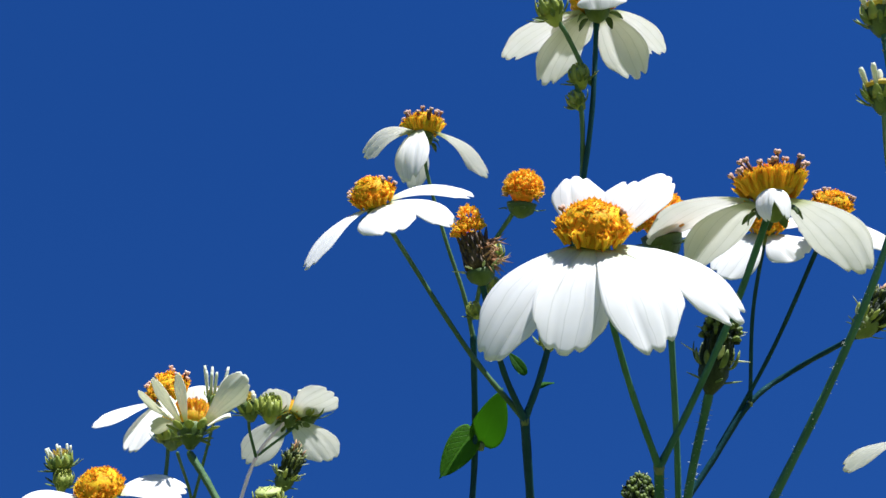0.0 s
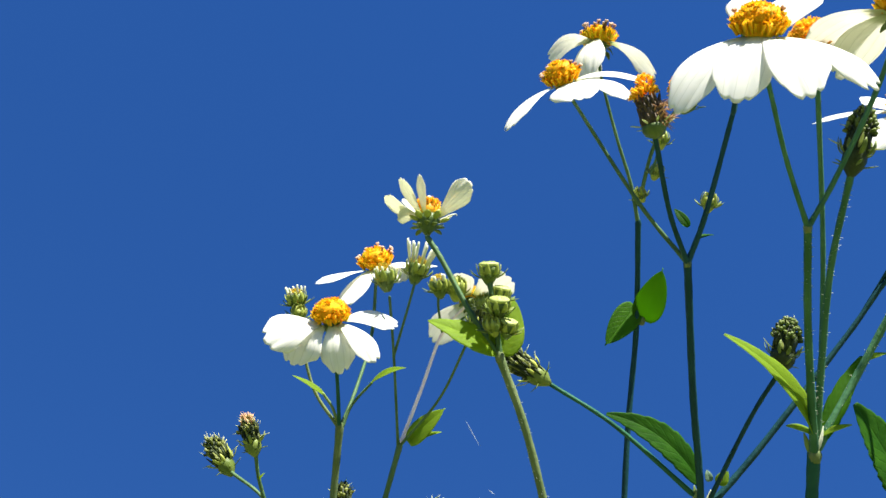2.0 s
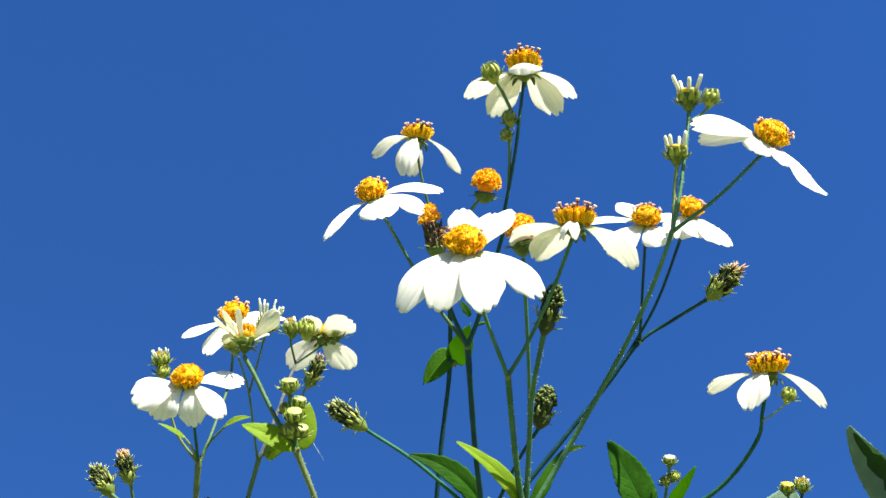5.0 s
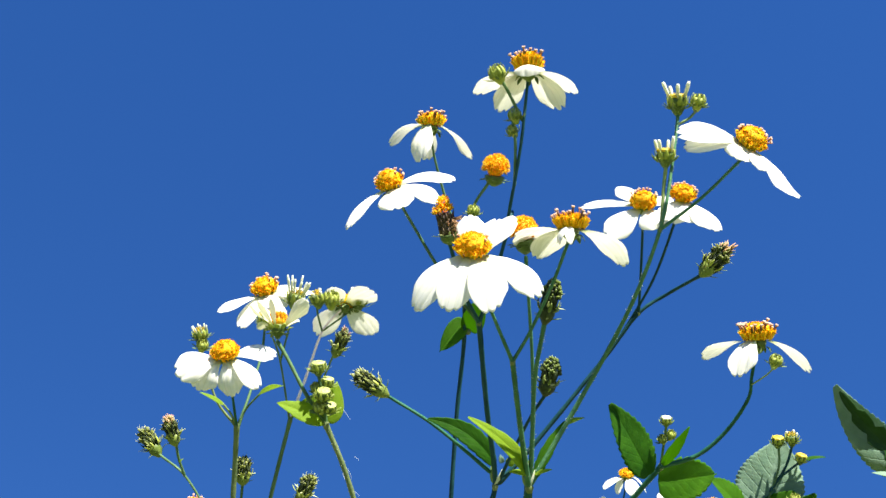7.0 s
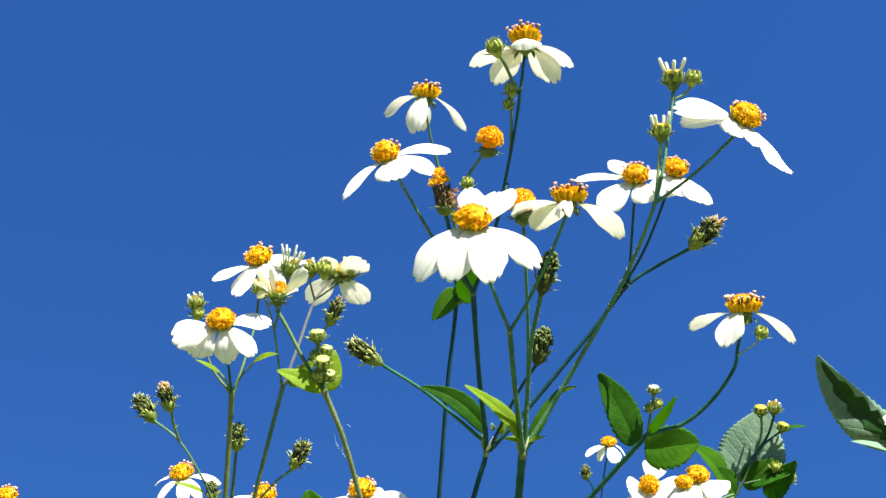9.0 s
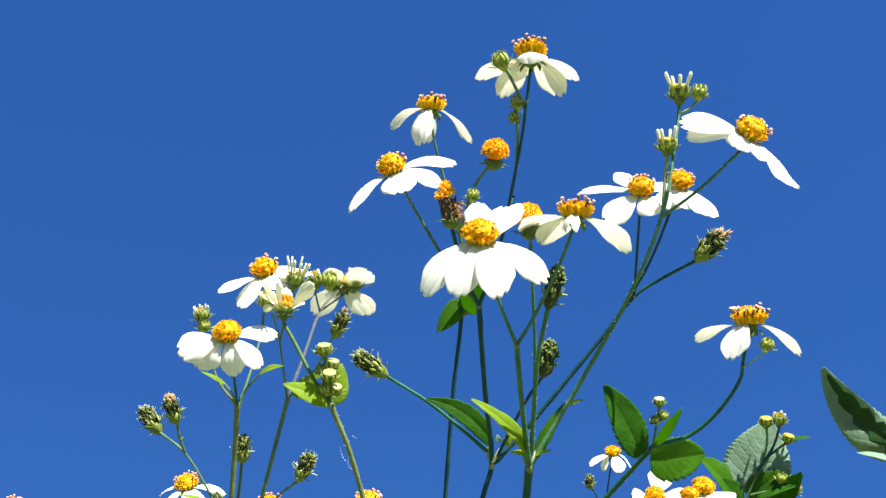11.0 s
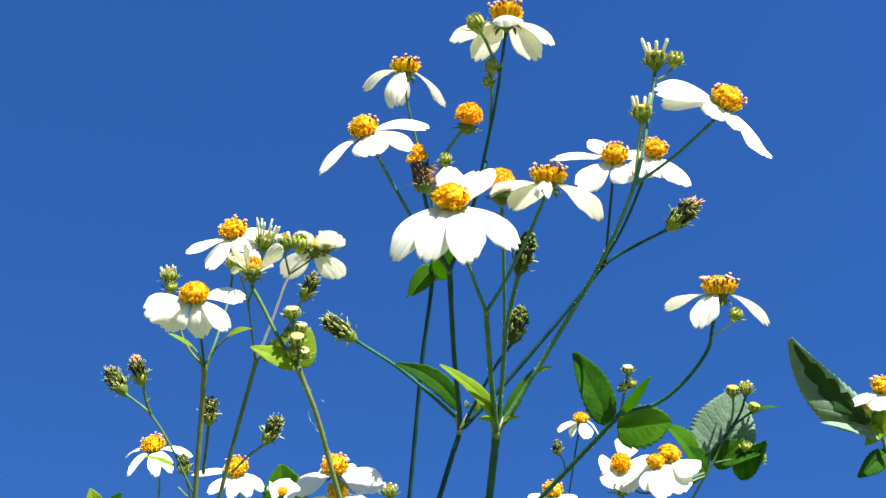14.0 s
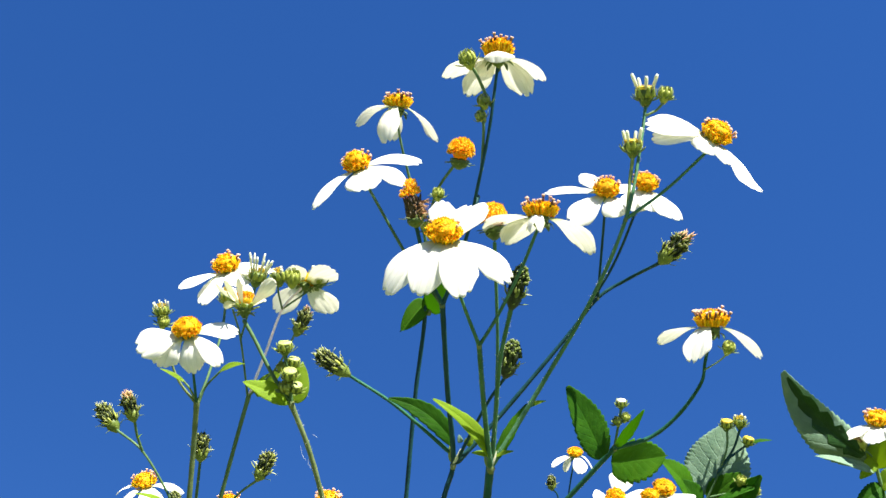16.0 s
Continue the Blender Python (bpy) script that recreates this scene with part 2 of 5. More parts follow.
ACHENE_OLIVE = solid("achene_olive", [(0.25, (0.040, 0.066, 0.012)), (0.75, (0.17, 0.22, 0.04))], 700, 0.5, 0.4, 2600, spec=0.25)
ACHENE_TIP = solid("achene_tip", [(0.25, (0.07, 0.09, 0.014)), (0.75, (0.24, 0.26, 0.05))], 700, 0.5, 0.4, 2600)
AWN = solid("awn_pale", [(0.25, (0.40, 0.44, 0.17)), (0.75, (0.70, 0.72, 0.44))], 900, 0.5, 0.0, 2000, thin=0.3)
WILT = solid("wilted_brown", [(0.25, (0.38, 0.19, 0.08)), (0.75, (0.76, 0.50, 0.26))], 500, 0.7, 0.5, 2000, thin=0.2)
HAIR = solid("stem_hair", [(0.25, (0.5, 0.52, 0.42)), (0.75, (0.7, 0.72, 0.6))], 900, 0.6, 0.0, 2000, thin=0.3)
WEB = solid("spider_silk", [(0.25, (0.45, 0.48, 0.52)), (0.75, (0.62, 0.65, 0.70))], 200, 0.3, 0.0, 900, spec=0.8)
SOIL = solid("meadow_ground", [(0.2, (0.045, 0.055, 0.018)), (0.5, (0.08, 0.11, 0.03)), (0.85, (0.16, 0.14, 0.07))], 3.5, 0.95, 0.6, 90)

# ---- mesh helpers ----
WORLD_AT = {}
rng = random.Random(7)


def part(name, bm, material, parent, label="", at=None):
    """Links a bmesh in world coordinates as one mesh object with its origin at `at`, under a thing or part."""
    at = Vector(at) if at is not None else WORLD_AT[parent.name]
    bm.transform(Matrix.Translation(-at))
    me = bpy.data.meshes.new(name)
    bm.to_mesh(me)
    bm.free()
    for p in me.polygons:
        p.use_smooth = True
    me.materials.append(material)
    ob = new(name, me)
    ob.parent = parent
    ob.location = at - WORLD_AT[parent.name]
    WORLD_AT[ob.name] = at
    if label:
        tagged(ob, label)
    if name in ("disc", "anther_ring", "pollen_fringe", "seed_core", "seed_crown", "bristle_tuft", "hair_fuzz", "withered_tuft"):
        tagged(ob, kind="stuff")
    return ob


def plant_at(x, y, z, label):
    e = new("wildflower_plant")
    e.location = (x, y, z)
    e.empty_display_size = 0.02
    WORLD_AT[e.name] = Vector((x, y, z))
    return tagged(e, label, "flowering plant", "wildflowers in the patch")


def spline(pts, per=8):
    """Catmull-Rom through the points."""
    p = [Vector(q) for q in pts]
    p = [p[0] * 2 - p[1]] + p + [p[-1] * 2 - p[-2]]
    out = []
    for i in range(1, len(p) - 2):
        a, b, c, d = p[i - 1:i + 3]
        for k in range(per):
            t = k / per
            out.append(0.5 * (2 * b + (c - a) * t + (2 * a - 5 * b + 4 * c - d) * t * t + (3 * b - a - 3 * c + d) * t ** 3))
    out.append(p[-2])
    return out


def frame_of(axis):
    z = Vector(axis).normalized()
    x = Vector((0, 1, 0)).cross(z)
    if x.length < 0.05:
        x = Vector((1, 0, 0))
    x = (x - z * x.dot(z)).normalized()
    return x, z.cross(x), z


def tube(bm, pts, radii, n=8, ridge=0.0, cap=True):
    rings = []
    x = None
    for i, p in enumerate(pts):
        d = (pts[min(i + 1, len(pts) - 1)] - pts[max(i - 1, 0)]).normalized()
        if x is None:
            x = frame_of(d)[0]
        x = (x - d * x.dot(d)).normalized()
        y = d.cross(x)
        ring = []
        for k in range(n):
            a = 2 * math.pi * k / n
            r = radii[i] * (1 + ridge * math.cos(4 * a))
            ring.append(bm.verts.new(p + (x * math.cos(a) + y * math.sin(a)) * r))
        rings.append(ring)
    for a, b in zip(rings, rings[1:]):
        for k in range(n):
            bm.faces.new((a[k], a[(k + 1) % n], b[(k + 1) % n], b[k]))
    if cap:
        bm.faces.new(rings[-1])
        bm.faces.new(rings[0][::-1])


def lathe(bm, o, axis, profile, n=14, wob=0.0):
    """profile: (radius, height) pairs along the axis."""
    x, y, z = frame_of(axis)
    rings = []
    for r, h in profile:
        ring = []
        for k in range(n):
            a = 2 * math.pi * k / n
            rr = r * (1 + wob * rng.uniform(-1, 1))
            ring.append(bm.verts.new(o + z * h + (x * math.cos(a) + y * math.sin(a)) * rr))
        rings.append(ring)
    for a, b in zip(rings, rings[1:]):
        for k in range(n):
            bm.faces.new((a[k], a[(k + 1) % n], b[(k + 1) % n], b[k]))
    bm.faces.new(rings[-1])
    bm.faces.new(rings[0][::-1])


def sheet(bm, rows, thick):
    """A thin closed shell over a grid of points, with u across and v along."""
    nr, nc = len(rows), len(rows[0])
    uvl = bm.loops.layers.uv.verify()

    def normal(i, j):
        a = rows[min(i + 1, nr - 1)][j] - rows[max(i - 1, 0)][j]
        b = rows[i][min(j + 1, nc - 1)] - rows[i][max(j - 1, 0)]
        n = b.cross(a)
        return n.normalized() if n.length > 1e-12 else Vector((0, 0, 1))

    top, bot, uv = [], [], {}
    for i in range(nr):
        tr, br = [], []
        for j in range(nc):
            edge = min(1.0, 2.2 * min(j, nc - 1 - j) / (nc - 1) + 0.25, 2.0 * (nr - 1 - i) / (nr - 1) + 0.25)
            n = normal(i, j) * thick * 0.5 * edge
            a, b = bm.verts.new(rows[i][j] + n), bm.verts.new(rows[i][j] - n)
            uv[a] = uv[b] = (j / (nc - 1), i / (nr - 1))
            tr.append(a), br.append(b)
        top.append(tr), bot.append(br)
    faces = []
    for i in range(nr - 1):
        for j in range(nc - 1):
            faces.append(bm.faces.new((top[i][j], top[i][j + 1], top[i + 1][j + 1], top[i + 1][j])))
            faces.append(bm.faces.new((bot[i][j], bot[i + 1][j], bot[i + 1][j + 1], bot[i][j + 1])))
    rim = [(i, 0) for i in range(nr)] + [(nr - 1, j) for j in range(1, nc)] + [(i, nc - 1) for i in range(nr - 2, -1, -1)] + [(0, j) for j in range(nc - 2, 0, -1)]
    for (a, b), (c, d) in zip(rim, rim[1:] + rim[:1]):
        faces.append(bm.faces.new((top[a][b], top[c][d], bot[c][d], bot[a][b])))
    for f in faces:
        for lp in f.loops:
            lp[uvl].uv = uv[lp.vert]


def bezier(a, b, c, t):
    return a * (1 - t) ** 2 + b * 2 * t * (1 - t) + c * t * t


# ---- parts of the plants ----
def stem(plant, pts, r0, r1, mat=None, hairy=False, name="stem", label=""):
    """A tapering stalk through the points; radii in millimetres."""
    path = spline(pts, 12)
    n = len(path)
    bm = bmesh.new()
    run = [0.0]
    for a, b in zip(path, path[1:]):
        run.append(run[-1] + (b - a).length)
    radii = []
    for i in range(n):
        t = run[i] / run[-1]
        r = (r0 + (r1 - r0) * t) * 0.00082 * (1 + 0.04 * math.sin(i * 1.3) + 0.025 * math.sin(i * 3.1))
        # slight swelling where stalks join
        r *= 1 + 0.16 * math.exp(-run[i] / 0.004) + 0.16 * math.exp(-(run[-1] - run[i]) / 0.003)
        radii.append(r)
    d0, d1 = (path[0] - path[1]).normalized(), (path[-1] - path[-2]).normalized()
    ra, rb = radii[0], radii[-1]
    full = [path[0] + d0 * ra * 1.7, path[0] + d0 * ra * 1.0] + path + [path[-1] + d1 * rb * 1.0, path[-1] + d1 * rb * 1.7]
    tube(bm, full, [ra * 0.4, ra * 0.82] + radii + [rb * 0.82, rb * 0.4], 10, 0.07)
    ob = part(name, bm, mat or STEM, plant, label)
    if hairy:
        hb = bmesh.new()
        for i in range(2, n - 1):
            for _ in range(4):
                t = rng.random()
                p = path[i - 1].lerp(path[i], t)
                d = (path[i] - path[i - 1]).normalized()
                x, y, z = frame_of(d)
                a = rng.uniform(0, 6.283)
                o = x * math.cos(a) + y * math.sin(a)
                q = p + o * radii[i] * 0.9
                spike(hb, q, (o + d * rng.uniform(-0.2, 0.5)).normalized(), rng.uniform(0.0003, 0.0007), 0.00005)
        part("hair_fuzz", hb, HAIR, ob, "short pale hairs")
    return ob


def stem_node(plant, p, way, r):
    """A pale swollen collar where branches part; r in mm."""
    bm = bmesh.new()
    r = r * 0.00086
    lathe(bm, Vector(p), way, [(r * 0.75, -r * 1.5), (r * 1.05, -r * 0.7), (r * 1.22, 0.0), (r * 1.10, r * 0.6), (r * 0.7, r * 1.3)], 12, 0.06)
    part("stem_node", bm, STEM_NODE, plant, "pale swollen stem joint")


def spike(bm, p, d, length, r, sides=3, bend=None):
    x, y, z = frame_of(d)
    base = [bm.verts.new(p + (x * math.cos(6.283 * k / sides) + y * math.sin(6.283 * k / sides)) * r) for k in range(sides)]
    mid = p + d * length * 0.55 + (bend * length * 0.08 if bend else Vector())
    m = [bm.verts.new(mid + (x * math.cos(6.283 * k / sides) + y * math.sin(6.283 * k / sides)) * r * 0.7) for k in range(sides)]
    tip = bm.verts.new(p + d * length + (bend * length * 0.3 if bend else Vector()))
    for k in range(sides):
        bm.faces.new((base[k], base[(k + 1) % sides], m[(k + 1) % sides], m[k]))
        bm.faces.new((m[k], m[(k + 1) % sides], tip))
    bm.faces.new(base[::-1])


def petal(head, o, axis, r, az, el, length, width, arch=26.0, twist=0.0, hook=0.0, seed=0, mat=None):
    """One ray petal, broadest past its middle and cut into rounded teeth at the tip; length and width in mm, angles in degrees
    round and above the flower's plane, hook: how far the tip curls under."""
    g = random.Random(seed)
    x, y, z = frame_of(axis)
    a = radians(az)
    out = x * math.cos(a) + y * math.sin(a)
    L = length * 0.001
    s = o + out * r * 0.66
    e = radians(el)
    tip = o + (out * math.cos(e) + z * math.sin(e)) * L
    ec = radians(min(el + arch, 80))
    ctrl = s + (out * math.cos(ec) + z * math.sin(ec)) * (tip - s).length * 0.52
    nr, nc = 24, 25
    cuts = [(g.uniform(0.2, 0.42), g.uniform(0.01, 0.085)), (-g.uniform(0.2, 0.42), g.uniform(0.01, 0.085))]
    slant = g.uniform(-0.07, 0.07)
    curl = g.uniform(-0.02, 0.10)
    roll = g.choice((-1, 1)) * g.uniform(0.1, 0.5)
    broad = g.uniform(0.62, 0.74)
    taper = g.uniform(0.16, 0.32)
    ph = g.uniform(0, 6.28)
    rows = []
    for i in range(nr):
        t = i / (nr - 1)
        row = []
        swell = math.sin(min(1.0, t / broad) * 1.5708) ** 1.15
        w = width * 0.00053 * (0.30 + 0.70 * swell) * (1 - max(0.0, (t - 0.62) / 0.38) ** 1.8 * taper)
        for j in range(nc):
            u = j / (nc - 1) * 2 - 1
            end = 1.0 - 0.20 * abs(u) ** 2.8 + slant * u - sum(d * math.exp(-((u - c) / 0.11) ** 2) for c, d in cuts)
            tt = t * (1 - (1 - end) * t ** 4)
            c = bezier(s, ctrl, tip, tt)
            d = (bezier(s, ctrl, tip, tt + 0.02) - bezier(s, ctrl, tip, tt - 0.02)).normalized()
            side = out.cross(z)
            rot = Matrix.Rotation(radians(twist) * tt, 3, d)
            side = rot @ side
            nrm = side.cross(d).normalized()
            groove = sum(math.exp(-((u - k * 0.34) / 0.10) ** 2) for k in (-1, 1))
            bow = w * (-curl * 1.6 * u * u - 0.035 * groove * (0.25 + t) + 0.05 * math.sin(4.2 * t + ph + u * 1.7)
                       - abs(roll) * max(0.0, u * (1 if roll > 0 else -1) - 0.45) ** 2 * (0.4 + t))
            bow -= hook * L * max(0.0, tt - 0.66) ** 2 * 2.2
            row.append(c + side * u * w + nrm * bow)
        rows.append(row)
    bm = bmesh.new()
    sheet(bm, rows, 0.00016)
    part("petal", bm, mat or PETAL, head)


def floret(bm, p, q, rr, g, spin):
    """A slim five-lobed tube from p to q."""
    d = q - p
    ln = d.length
    d = d / ln
    fx, fy, fz = frame_of(d)
    n = 5
    rings = []
    for k, w in ((0, 0.62), (0.62, 0.80), (0.90, 1.12)):
        rings.append([bm.verts.new(p + d * ln * k + (fx * math.cos(6.283 * m / n + spin) + fy * math.sin(6.283 * m / n + spin)) * rr * w) for m in range(n)])
    for A, B in zip(rings, rings[1:]):
        for m in range(n):
            bm.faces.new((A[m], A[(m + 1) % n], B[(m + 1) % n], B[m]))
    for m in range(n):
        c = (rings[2][m].co + rings[2][(m + 1) % n].co) * 0.5
        lobe = bm.verts.new(c + d * rr * g.uniform(0.5, 1.3) + (c - p - d * ln * 0.90) * g.uniform(0.25, 0.8))
        bm.faces.new((rings[2][m], rings[2][(m + 1) % n], lobe))
    dip = bm.verts.new(p + d * ln * 0.84)
    for m in range(n):
        bm.faces.new((rings[2][m], rings[2][(m + 1) % n], dip))


def florets(bm, o, axis, r, h, count, size, g, flare=1.0, splay=0.5, fan=1.0):
    """Small tubular florets packed over a dome, the outer ones long and fanning."""
    x, y, z = frame_of(axis)
    for i in range(count):
        f = math.sqrt((i + 0.5) / count)
        a = i * 2.39996 + g.uniform(-0.2, 0.2)
        rad = x * math.cos(a) + y * math.sin(a)
        p = o + rad * r * f * 0.86 + z * h * (1 - f * f) * 0.75
        d = (z + rad * f * splay + Vector((g.uniform(-.14, .14), g.uniform(-.14, .14), g.uniform(-.14, .14)))).normalized()
        q = p + d * size * g.uniform(0.72, 1.22)
        deep = max(0.0, f - 0.55) / 0.45
        p = p - (z * 0.75 + rad * 0.42) * size * deep * fan
        floret(bm, p, q, size * 0.165 * flare, g, i)


def ball_florets(bm, o, axis, r, count, size, g, reach=1.95, squash=1.0):
    """Faded florets packed over a ball, down past its widest line."""
    x, y, z = frame_of(axis)
    low = math.cos(reach)
    for i in range(count):
        c = 1 - (1 - low) * (i + 0.5) / count
        s = math.sqrt(max(0.0, 1 - c * c))
        a = i * 2.39996 + g.uniform(-0.2, 0.2)
        d = (x * math.cos(a) + y * math.sin(a)) * s + z * c * squash
        wild = Vector((g.uniform(-.3, .3), g.uniform(-.3, .3), g.uniform(-.3, .3)))
        p = o + d * r * 0.78
        floret(bm, p, p + (d + wild + z * 0.25).normalized() * size * g.uniform(0.7, 1.35), size * 0.24, g, i)


def bracts_of(head, o, axis, r, count, length, el, width, mat, seed, label=""):
    """Small pointed bracts round the calyx."""
    x, y, z = frame_of(axis)
    g = random.Random(seed)
    for i in range(count):
        a = 6.283 * (i + g.uniform(-0.2, 0.2)) / count
        out = x * math.cos(a) + y * math.sin(a)
        e = radians(el + g.uniform(-18, 18))
        s = o + out * r
        L = length * 0.001 * g.uniform(0.8, 1.2)
        tip = s + (out * math.cos(e) + z * math.sin(e)) * L
        ctrl = s + (out * 0.9 + z * 0.25) * L * 0.45
        side = z.cross(out)
        rows = []
        for k in range(6):
            t = k / 5
            c = bezier(s, ctrl, tip, t)
            w = width * 0.0005 * (0.45 + 0.75 * math.sin(min(1, t * 1.15) * 2.6)) * (1 if t < 0.99 else 0.25)
            rows.append([c + side * w * u + z * (0.12 * w * u * u) for u in (-1, 0, 1)])
        bm = bmesh.new()
        sheet(bm, rows, 0.00025)
        part("bract", bm, mat, head, label)


def calyx_mesh(o, axis, r, depth, flare=1.0):
    bm = bmesh.new()
    lathe(bm, o, axis, [(r * 0.18, -depth * 1.2), (r * 0.40, -depth * 1.05), (r * 0.72, -depth * 0.78), (r * 0.88, -depth * 0.4), (r * 0.90 * flare, -depth * 0.05), (r * 0.70, depth * 0.05)], 16, 0.04)
    return bm


def flower(plant, o, axis, r, petals, anthers=16, h=0.75, seed=1, label="", arch=26.0, bracts=8, spread=1.0, rim=None, mat=None):
    """A flower head: calyx, bracts, packed disc florets, dark anthers with tan tips, white petals. r: the disc's radius in mm.
    petals: angle round, angle above the plane, length, width, and where wanted twist and tip curl."""
    o, r = Vector(o), r * 0.001
    x, y, z = frame_of(axis)
    g = random.Random(seed)
    head = part("flower_head", calyx_mesh(o, axis, r * 0.58, r * 0.70), BRACT, plant, label, at=o)
    bm = bmesh.new()
    lathe(bm, o, axis, [(r * 0.42, -r * 0.05), (r * 0.76, r * 0.22), (r * 0.95, r * 0.24 + r * h * 0.40), (r * 0.72, r * 0.34 + r * h * 0.76), (r * 0.08, r * 0.40 + r * h * 0.92)], 20)
    florets(bm, o + z * r * 0.12, axis, r * 1.02, r * h, 170, r * 0.46, g, 1.38, 0.60, 0.36 if h < 0.85 else 0.2)
    part("disc", bm, DISC, head, "orange-yellow packed florets")
    if anthers:
        ab, pb = bmesh.new(), bmesh.new()
        for i in range(int(anthers * 1.35)):
            a = 6.283 * (i + g.uniform(-0.4, 0.4)) / (anthers * 1.35)
            if rim is not None:   # ripe florets stand along one side only
                a = radians(rim) + (a - 3.1416) * 0.62
            f = g.uniform(0.80, 1.02) if i % 6 else g.uniform(0.45, 0.75)
            rad = x * math.cos(a) + y * math.sin(a)
            p = o + rad * r * f * 0.9 + z * (r * 0.42 + r * h * (1 - f * f) * 0.6)
            d = (z + rad * f * 0.62 * spread + Vector((g.uniform(-.2, .2), g.uniform(-.2, .2), g.uniform(-.1, .2)))).normalized()
            ln = r * g.uniform(0.34, 0.60)
            tube(ab, [p, p + d * ln * 0.6, p + d * ln], [r * 0.060, r * 0.072, r * 0.062], 6)
            q = p + d * ln
            fork = frame_of(d)[0]
            for k in (-1, 1):   # the forked stigma curls back
                e = (d + fork * k * g.uniform(0.4, 1.0)).normalized()
                tube(pb, [q - d * r * 0.02, q + e * r * 0.07, q + e * r * 0.13 + fork * k * r * 0.02], [r * 0.055, r * 0.085, r * 0.045], 5)
        part("anther_ring", ab, ANTHER, head, "dark brown anther columns")
        part("pollen_fringe", pb, POLLEN, head, "tan forked tips")
    bracts_of(head, o - z * r * 0.42, axis, r * 0.5, bracts, r * 560, -38, 1.1, CALYX, seed + 3)
    for i, (az, el, ln, w, *turn) in enumerate(petals):
        petal(head, o, axis, r, az, el, ln, w, arch, turn[0] if turn else g.uniform(-12, 12), turn[1] if len(turn) > 1 else 0.0, seed * 31 + i, mat)
    return head


def half_open_flower(plant, o, axis, r, petals, seed=1, label=""):
    """A flower just opening: a deep green cup with spreading bracts, a pillar of yellow florets, cupped creamy petals."""
    o, r = Vector(o), r * 0.001
    x, y, z = frame_of(axis)
    g = random.Random(seed)
    bm = bmesh.new()
    lathe(bm, o, axis, [(r * 0.22, -r * 1.55), (r * 0.40, -r * 1.30), (r * 0.68, -r * 0.95), (r * 0.86, -r * 0.45), (r * 0.95, -r * 0.02), (r * 0.70, r * 0.06)], 16, 0.05)
    head = part("flower_head", bm, CALYX, plant, label, at=o)
    bm = bmesh.new()
    lathe(bm, o, axis, [(r * 0.70, 0.0), (r * 0.84, r * 0.65), (r * 0.70, r * 1.05), (r * 0.10, r * 1.18)], 14)
    florets(bm, o + z * r * 0.75, axis, r * 1.08, r * 0.35, 110, r * 0.60, g, 0.9, 0.20)
    part("disc", bm, DISC_DEEP, head, "upright orange-yellow florets")
    ab = bmesh.new()
    for i in range(4):
        a = g.uniform(0, 6.283)
        p = o + (x * math.cos(a) + y * math.sin(a)) * r * 0.7 + z * r * 1.2
        tube(ab, [p, p + z * r * 0.25, p + z * r * 0.45], [r * 0.05, r * 0.06, r * 0.07], 6)
    part("anther_ring", ab, ANTHER, head, "dark brown anther columns")
    bracts_of(head, o - z * r * 0.45, axis, r * 0.86, 9, r * 800, 30, 1.2, BUD, seed + 4, "pale green inner bract")
    bracts_of(head, o - z * r * 0.95, axis, r * 0.62, 8, r * 700, -5, 0.9, BRACT, seed + 7)
    for i, (az, el, ln, w, tw, hk) in enumerate(petals):
        petal(head, o, axis, r * 1.2, az, el, ln, w, 10.0, tw, hk, seed * 31 + i, PETAL_CREAM)
    return head


def spent_head(plant, o, axis, r, seed=1, label="", body=1.0, wilt=6):
    """A head whose petals have dropped: a ball of faded orange florets on a small green cup, with withered shreds."""
    o, r = Vector(o), r * 0.001
    x, y, z = frame_of(axis)
    g = random.Random(seed)
    head = part("flower_head", calyx_mesh(o - z * r * 0.05, axis, r * 0.86, r * 0.95 * body, 1.05), CALYX, plant, label, at=o)
    bm = bmesh.new()
    mid = o + z * r * 0.62
    lathe(bm, mid, axis, [(r * 0.50, -r * 0.62), (r * 0.74, -r * 0.2), (r * 0.74, r * 0.2), (r * 0.45, r * 0.55), (r * 0.1, r * 0.68)], 14)
    ball_florets(bm, mid, axis, r * 0.92, 210, r * 0.34, g)
    part("disc", bm, DISC_DEEP, head, "orange faded ball of florets")
    bracts_of(head, o - z * r * 0.45, axis, r * 0.80, 9, r * 480, 5, 1.0, CALYX, seed + 3)
    wb = bmesh.new()
    for i in range(wilt):
        a = g.uniform(0, 6.283)
        rad = x * math.cos(a) + y * math.sin(a)
        spike(wb, o + rad * r * 0.9 + z * r * g.uniform(0, 0.4), (rad + z * g.uniform(-0.9, 0.1)).normalized(), r * g.uniform(0.35, 0.7), r * 0.10, 4, z * g.uniform(-1, 1))
    if wilt:
        part("withered_tuft", wb, WILT, head, "shrivelled brown petal shreds")
    else:
        wb.free()
    return head


